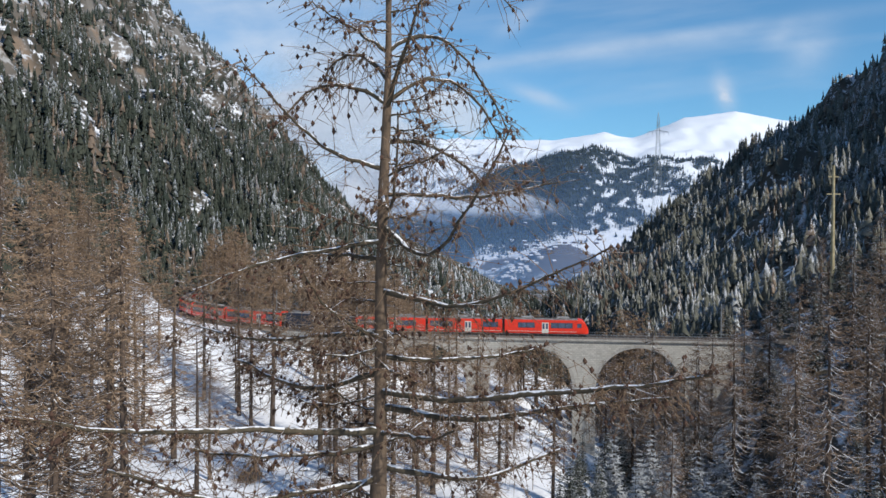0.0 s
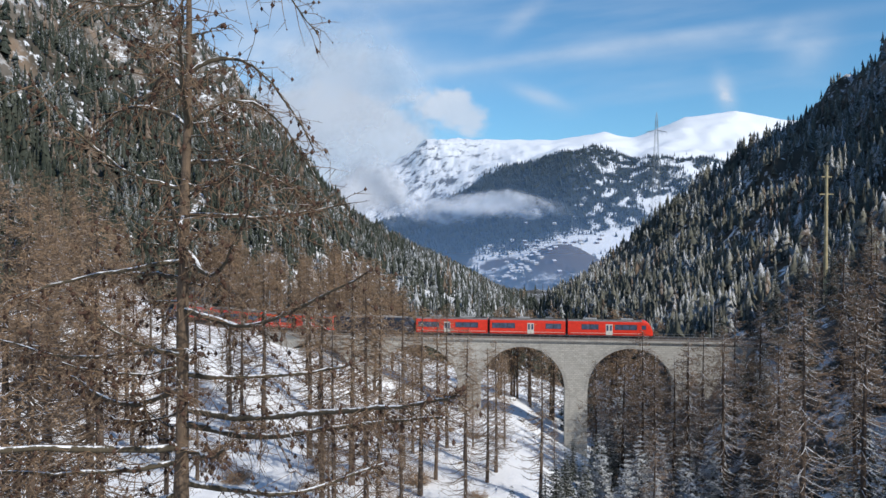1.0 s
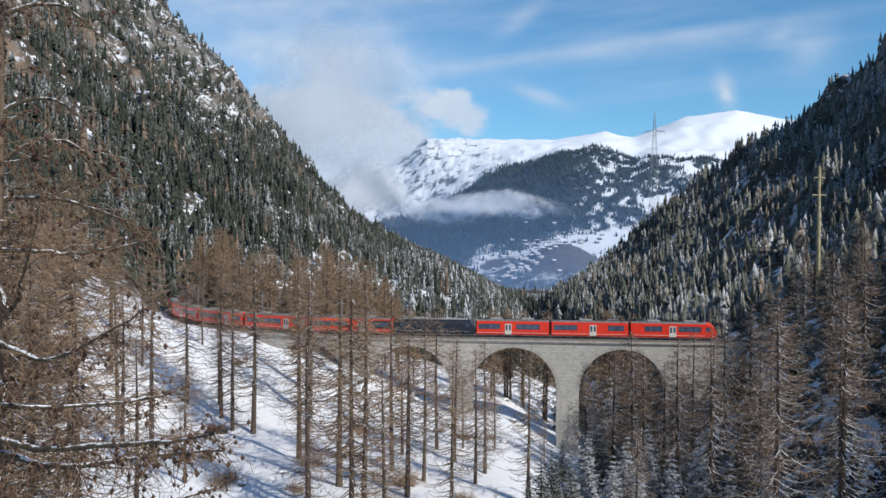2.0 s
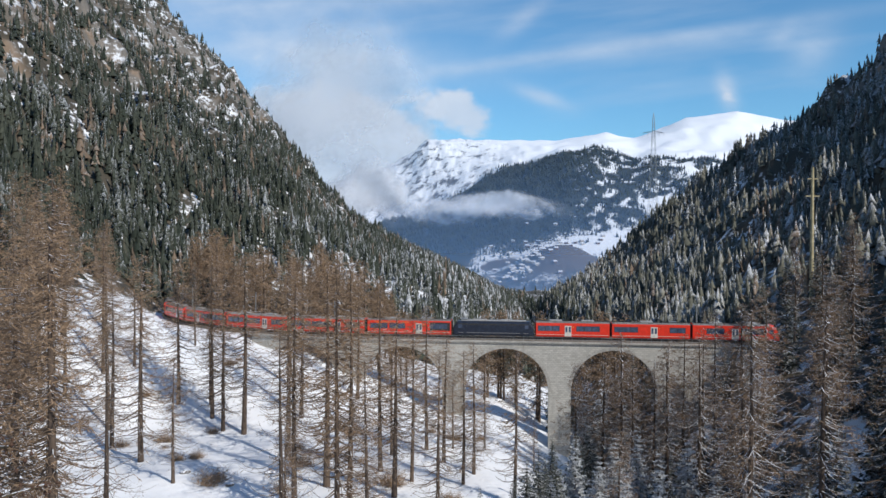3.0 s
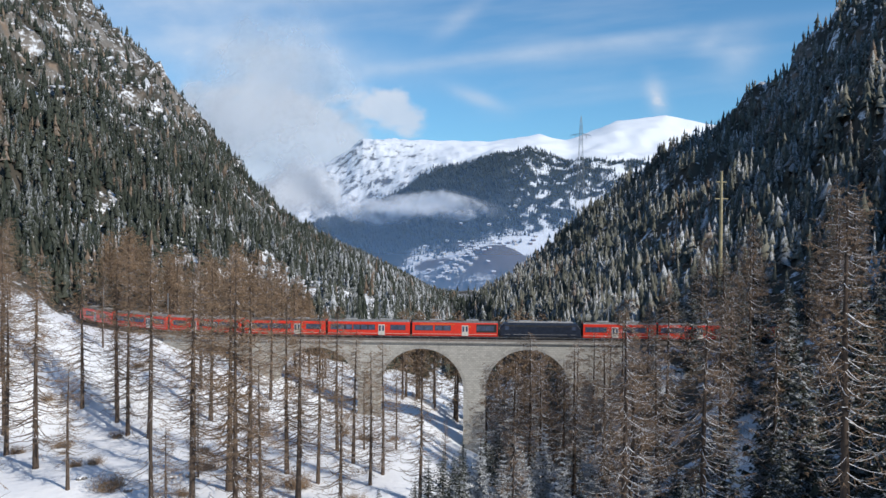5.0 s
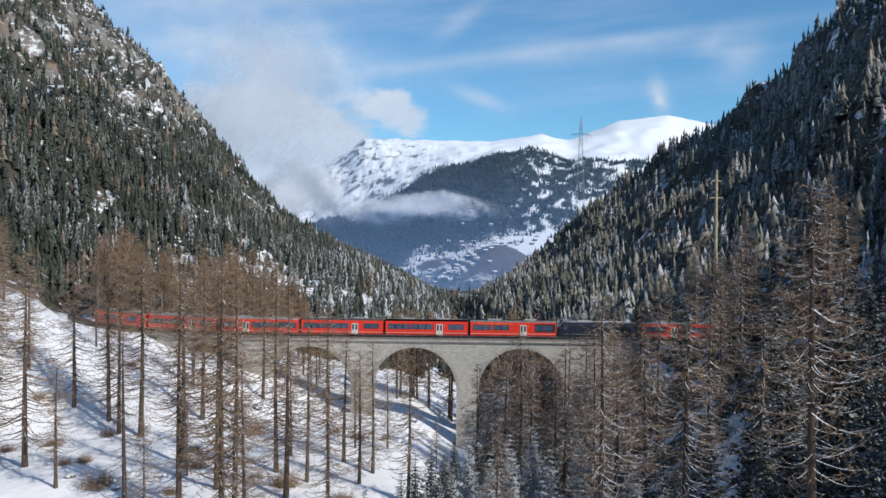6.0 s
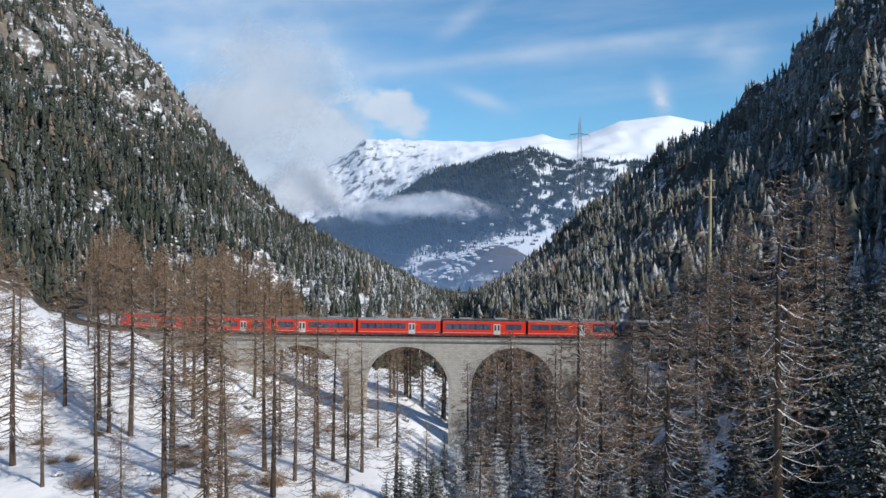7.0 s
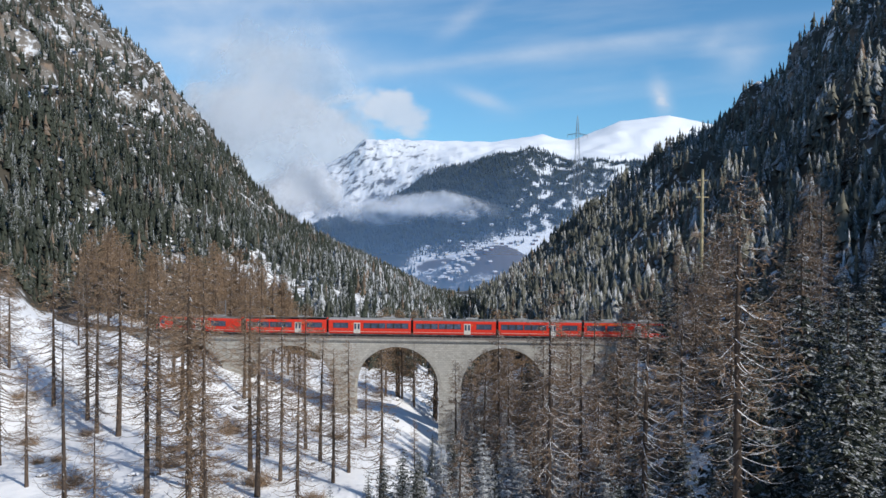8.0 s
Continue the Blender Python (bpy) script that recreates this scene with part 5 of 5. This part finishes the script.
def build_pylon():
    x, y = 162.2, 632.0
    base = height_at(x, y) - 1
    top = 119.5 - base
    thing = tagged(new("lattice_pylon"), "grey steel lattice pylon standing on the ridge", "pylon")
    thing.location = (x, y, base)
    levels = [0, 0.25, 0.46, 0.62, 0.75, 0.86, 0.95]

    def half(f):
        return 4.2 * (1 - f) ** 1.1 + 0.55

    for sx in (-1, 1):
        for sy in (-1, 1):
            bm = bmesh.new()
            for a, b in zip(levels, levels[1:]):
                add_bar(bm, (sx * half(a), sy * half(a), a * top), (sx * half(b), sy * half(b), b * top), 0.1, 4)
            add_bar(bm, (sx * half(0.95), sy * half(0.95), 0.95 * top), (0, 0, top), 0.13, 4)
            part("leg", bm, thing, material=M_GALV)
    for a, b in zip(levels, levels[1:]):
        for sx in (-1, 1):
            for p, q in (((sx * half(a), -half(a)), (-sx * half(b), -half(b))), ((sx * half(a), half(a)), (-sx * half(b), half(b))),
                         ((-half(a), sx * half(a)), (-half(b), -sx * half(b))), ((half(a), sx * half(a)), (half(b), -sx * half(b)))):
                bm = bmesh.new()
                add_bar(bm, (*p, a * top), (*q, b * top), 0.05, 4)
                part("brace", bm, thing, material=M_GALV)
    for f, w in ((0.62, 10.5), (0.86, 8.0)):
        bm = bmesh.new()
        for sy in (-1, 1):
            add_bar(bm, (-w, 0, f * top), (0, sy * half(f), f * top + 1.4), 0.11, 4)
            add_bar(bm, (w, 0, f * top), (0, sy * half(f), f * top + 1.4), 0.11, 4)
            add_bar(bm, (-w, 0, f * top), (w, 0, f * top), 0.12, 4)
        for sx in (-1, -0.55, 0.55, 1):
            add_bar(bm, (sx * w, 0, f * top), (sx * w, 0, f * top - 2.6), 0.1, 4)
        part("crossarm", bm, thing, material=M_GALV)


def house(wall, roof_mat):
    thing = tagged(new("village_house"), "small alpine house with snowy gabled roof in the far village", "house", "houses of the far village")
    part("wall", box(0, 0, 3, 12, 10, 6), thing, material=wall)
    bm = bmesh.new()
    vs = [bm.verts.new(p) for p in ((-6.8, -5.9, 5.6), (6.8, -5.9, 5.6), (6.8, 5.9, 5.6), (-6.8, 5.9, 5.6), (-6.8, 0, 9.5), (6.8, 0, 9.5))]
    for f in ((0, 1, 5, 4), (2, 3, 4, 5), (0, 4, 3), (1, 2, 5), (0, 3, 2, 1)):
        bm.faces.new([vs[k] for k in f])
    part("roof", bm, thing, "snow-covered roof", material=roof_mat)
    for x in (-3.5, 0, 3.5):
        part("window", box(x, -5.02, 3.4, 1.4, 0.1, 1.6), thing, material=M_GLASS)
    return thing


def build_village():
    snow_roof = plain_material("snowy_roof", (0.72, 0.73, 0.76), 0.8)
    walls = [plain_material("plaster_wall", (0.55, 0.5, 0.42), 0.9), plain_material("timber_wall", (0.16, 0.09, 0.05), 0.9)]
    protos = [house(w, snow_roof) for w in walls]
    g = np.random.RandomState(23)
    n = 0
    while n < 100:
        if n < 34:
            u, y = g.normal(0.135, 0.035), g.normal(2790, 70)
        else:
            u, y = g.normal(0.09, 0.017), g.normal(2480, 110)
        x = 9.6 + u * y
        m = pose(x, y, height_at(x, y) - 0.8, 0, 0, g.uniform(-30, 30))
        if n < 2:
            protos[n].matrix_basis = m
        else:
            copy_thing(protos[n % 2], m)
        n += 1


def mist_material(name, strength, scale, tone=(0.86, 0.88, 0.92), even=False):
    """Thin cloud: ragged, soft towards its rim, lit by sun and sky."""
    mat = bpy.data.materials.new(name)
    mat.use_nodes = True
    nt = mat.node_tree
    nt.nodes.clear()
    N, L = nt.nodes.new, nt.links.new
    tc = N("ShaderNodeTexCoord")
    uv = N("ShaderNodeAttribute")
    uv.attribute_name = "body"
    nz = N("ShaderNodeTexNoise")
    nz.inputs["Scale"].default_value, nz.inputs["Detail"].default_value, nz.inputs["Roughness"].default_value = scale, 7.0, 0.6
    L(tc.outputs["Object"], nz.inputs["Vector"])
    ad = N("ShaderNodeMath")
    ad.operation = "MULTIPLY_ADD"
    L(uv.outputs["Fac"], ad.inputs[0])
    ad.inputs[1].default_value = 0.8
    rag = N("ShaderNodeMath")
    rag.operation = "MULTIPLY"
    rag.inputs[1].default_value = 1.7
    L(nz.outputs["Fac"], rag.inputs[0])
    L(rag.outputs[0], ad.inputs[2])
    rim = N("ShaderNodeMath")
    rim.operation, rim.use_clamp = "MULTIPLY", True
    rim.inputs[1].default_value = 2.2
    L(uv.outputs["Fac"], rim.inputs[0])
    soft = N("ShaderNodeMath")
    soft.operation = "MULTIPLY"
    mr = N("ShaderNodeMapRange")
    mr.interpolation_type = "SMOOTHSTEP"
    mr.inputs["From Min"].default_value, mr.inputs["From Max"].default_value, mr.inputs["To Max"].default_value = 0.95, 1.75, strength
    L(ad.outputs[0], mr.inputs["Value"])
    df = N("ShaderNodeBsdfDiffuse")
    df.inputs["Color"].default_value = (*tone, 1)
    tl = N("ShaderNodeBsdfTranslucent")
    tl.inputs["Color"].default_value = (*tone, 1)
    half = N("ShaderNodeMixShader")
    L(df.outputs[0], half.inputs[1])
    L(tl.outputs[0], half.inputs[2])
    tr = N("ShaderNodeBsdfTransparent")
    mx = N("ShaderNodeMixShader")
    # plain fade for the sheet that imitates valley haze
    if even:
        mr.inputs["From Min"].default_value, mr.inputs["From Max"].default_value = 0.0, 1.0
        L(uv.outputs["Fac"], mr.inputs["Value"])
    L(mr.outputs["Result"], soft.inputs[0])
    L(rim.outputs[0], soft.inputs[1])
    L(mr.outputs["Result"] if even else soft.outputs[0], mx.inputs[0])
    L(tr.outputs[0], mx.inputs[1])
    L(half.outputs[0], mx.inputs[2])
    out = N("ShaderNodeOutputMaterial")
    L(mx.outputs[0], out.inputs["Surface"])
    return mat


def mist_bank(name, label, centre, width, tall, material, seed, layers=2, depth=120.0):
    """A bank of cloud in several ragged, bulging layers."""
    rng = np.random.RandomState(seed)
    nx, nz = 40, 16
    V, T, A = [], [], []
    for k in range(layers):
        o = len(V)
        dy = depth * (k / max(layers - 1, 1) - 0.5)
        sx, sz = rng.uniform(0.8, 1.1), rng.uniform(0.8, 1.1)
        shift = rng.uniform(-0.06, 0.06) * width
        for i in range(nx + 1):
            for j in range(nz + 1):
                a, b = 2 * i / nx - 1, 2 * j / nz - 1
                bulge = depth * 0.4 * (a * a + b * b) + depth * 0.1 * math.sin(7 * a + k) * math.cos(4 * b)
                V.append((a * width / 2 * sx + shift, dy + bulge, b * tall / 2 * sz + tall * 0.12 * math.sin(4.5 * a + k * 1.7)))
                A.append(max(0.0, 1 - math.hypot(a, b) ** 1.6))
        for i in range(nx):
            for j in range(nz):
                p = o + i * (nz + 1) + j
                T.append((p, p + nz + 1, p + nz + 2, p + 1))
    me = mesh_np(name, V, T, material)
    me.polygons.foreach_set("use_smooth", [True] * len(me.polygons))
    at = me.attributes.new("body", "FLOAT", "POINT")
    at.data.foreach_set("value", np.array(A, dtype=np.float32))
    ob = tagged(new(name, me), label, "cloud", kind="stuff")
    ob.location = centre
    return ob


def build_haze_sheet():
    """A blue see-through sheet that imitates valley haze before the far alp, densest low down."""
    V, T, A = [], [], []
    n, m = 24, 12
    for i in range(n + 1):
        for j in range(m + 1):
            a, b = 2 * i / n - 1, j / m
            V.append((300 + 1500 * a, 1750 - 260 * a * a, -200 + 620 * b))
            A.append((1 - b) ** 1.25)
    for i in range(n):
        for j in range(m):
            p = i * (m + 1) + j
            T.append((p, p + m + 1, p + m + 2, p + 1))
    me = mesh_np("haze", V, T, mist_material("blue_haze_sheet", 0.56, 0.01, (0.25, 0.47, 0.84), True))
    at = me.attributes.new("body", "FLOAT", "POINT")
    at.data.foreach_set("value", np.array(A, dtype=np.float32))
    ob = tagged(new("haze", me), "blue-tinted see-through sheet standing in for haze over the far valley", "haze", kind="stuff")
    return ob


def build_shrubs():
    """Low bare brown shrubs and brushwood on the snow bank."""
    g = np.random.RandomState(51)
    r = random.Random(52)
    protos = []
    for k in range(3):
        b = Builder()
        for _ in range(150):
            az, el = r.uniform(0, 6.28), r.uniform(0.25, 1.4)
            L = r.uniform(0.5, 1.5)
            p = Vector((r.uniform(-0.6, 0.6), r.uniform(-0.6, 0.6), 0))
            q = p + Vector((math.cos(az) * math.cos(el), math.sin(az) * math.cos(el), math.sin(el))) * L
            b.spike(p, q, 0.018)
            for _ in range(3):
                e = p.lerp(q, r.uniform(0.4, 0.95))
                b.spike(e, e + Vector((r.uniform(-1, 1), r.uniform(-1, 1), r.uniform(-0.3, 0.8))).normalized() * L * 0.4, 0.012)
        thing = tagged(new("bare_shrub"), "low bare brown shrub growing out of the snow", "shrub", "shrubs on the bank")
        part("brushwood", b.mesh("brushwood", M_TWIG), thing)
        protos.append(thing)
    n = 0
    while n < 30:
        x, y = g.uniform(-62, 24), g.uniform(100, 172)
        if not track_clear(np.array([x]), np.array([y]), 5)[0]:
            continue
        s = g.uniform(0.6, 1.9) if n % 6 else g.uniform(2.2, 3.2)
        m = Matrix.Translation((x, y, height_at(x, y) - 0.1)) @ Matrix.Rotation(g.uniform(0, 6.28), 4, "Z") @ Matrix.Diagonal((s, s, s * 0.8, 1))
        if n < 3:
            protos[n].matrix_basis = m
        else:
            copy_thing(protos[n % 3], m).scale = m.to_scale()
        n += 1


def build_thicket():
    """Brown brushwood behind the first arches."""
    g = np.random.RandomState(57)
    proto = next(o for o in scene.objects if o.name.startswith("bare_shrub"))
    for s in (-22, -19.5, -17, -14.5, -12, -9.5):
        x, y, _ = on_track(s, g.uniform(5.5, 9), 0)
        k = g.uniform(3.4, 5.0)
        copy_thing(proto, Matrix.Translation((x, y, height_at(x, y) - 0.2)) @ Matrix.Rotation(g.uniform(0, 6.28), 4, "Z")).scale = (k, k, k)


def build_boulders():
    r = random.Random(61)
    for k in range(22):
        bm = bmesh.new()
        bmesh.ops.create_icosphere(bm, subdivisions=2, radius=1.0)
        for v in bm.verts:
            v.co *= 1 + 0.28 * noise.noise(v.co * 1.6 + Vector((k * 7.1, 0, 0)))
        ob = new("boulder", mesh_bm("boulder", bm, M_ROCK_SNOW))
        x, y = r.uniform(-50, 26), r.uniform(105, 200)
        s = r.uniform(0.35, 1.1)
        ob.matrix_basis = Matrix.Translation((x, y, height_at(x, y) + 0.1)) @ Matrix.Rotation(r.uniform(0, 6), 4, "Z") @ Matrix.Diagonal((s * 1.3, s, s * 0.7, 1))
        tagged(ob, "grey boulder capped with snow on the bank", "boulder", "boulders on the bank")


build_haze_sheet()
build_shrubs()
build_thicket()
build_boulders()
build_pole()
build_pylon()
build_village()
mist_bank("cloud_bank", "low grey-white cloud drifting across the far wooded alp", (100, 2150, 103), 600, 100, mist_material("valley_cloud", 0.95, 0.017), 1)
mist_bank("fog_bank", "pale fog clinging to the mountain's shoulder", (-230, 1500, 260), 560, 420, mist_material("shoulder_fog", 0.55, 0.006), 2)


mist_bank("fog_wisp", "small pale fog wisp below the snowy face", (-175, 1600, 100), 330, 170, mist_material("wisp_fog", 0.85, 0.014), 5)


# ---------------------------------------------------------------- what moves
def motions():
    for car, behind, turn in CARS:
        walk(car, [(0.5 * k, train_pose(front(0.5 * k) - behind) @ pose(0, 0, 0, 0, 0, turn)) for k in range(17)])


motions()
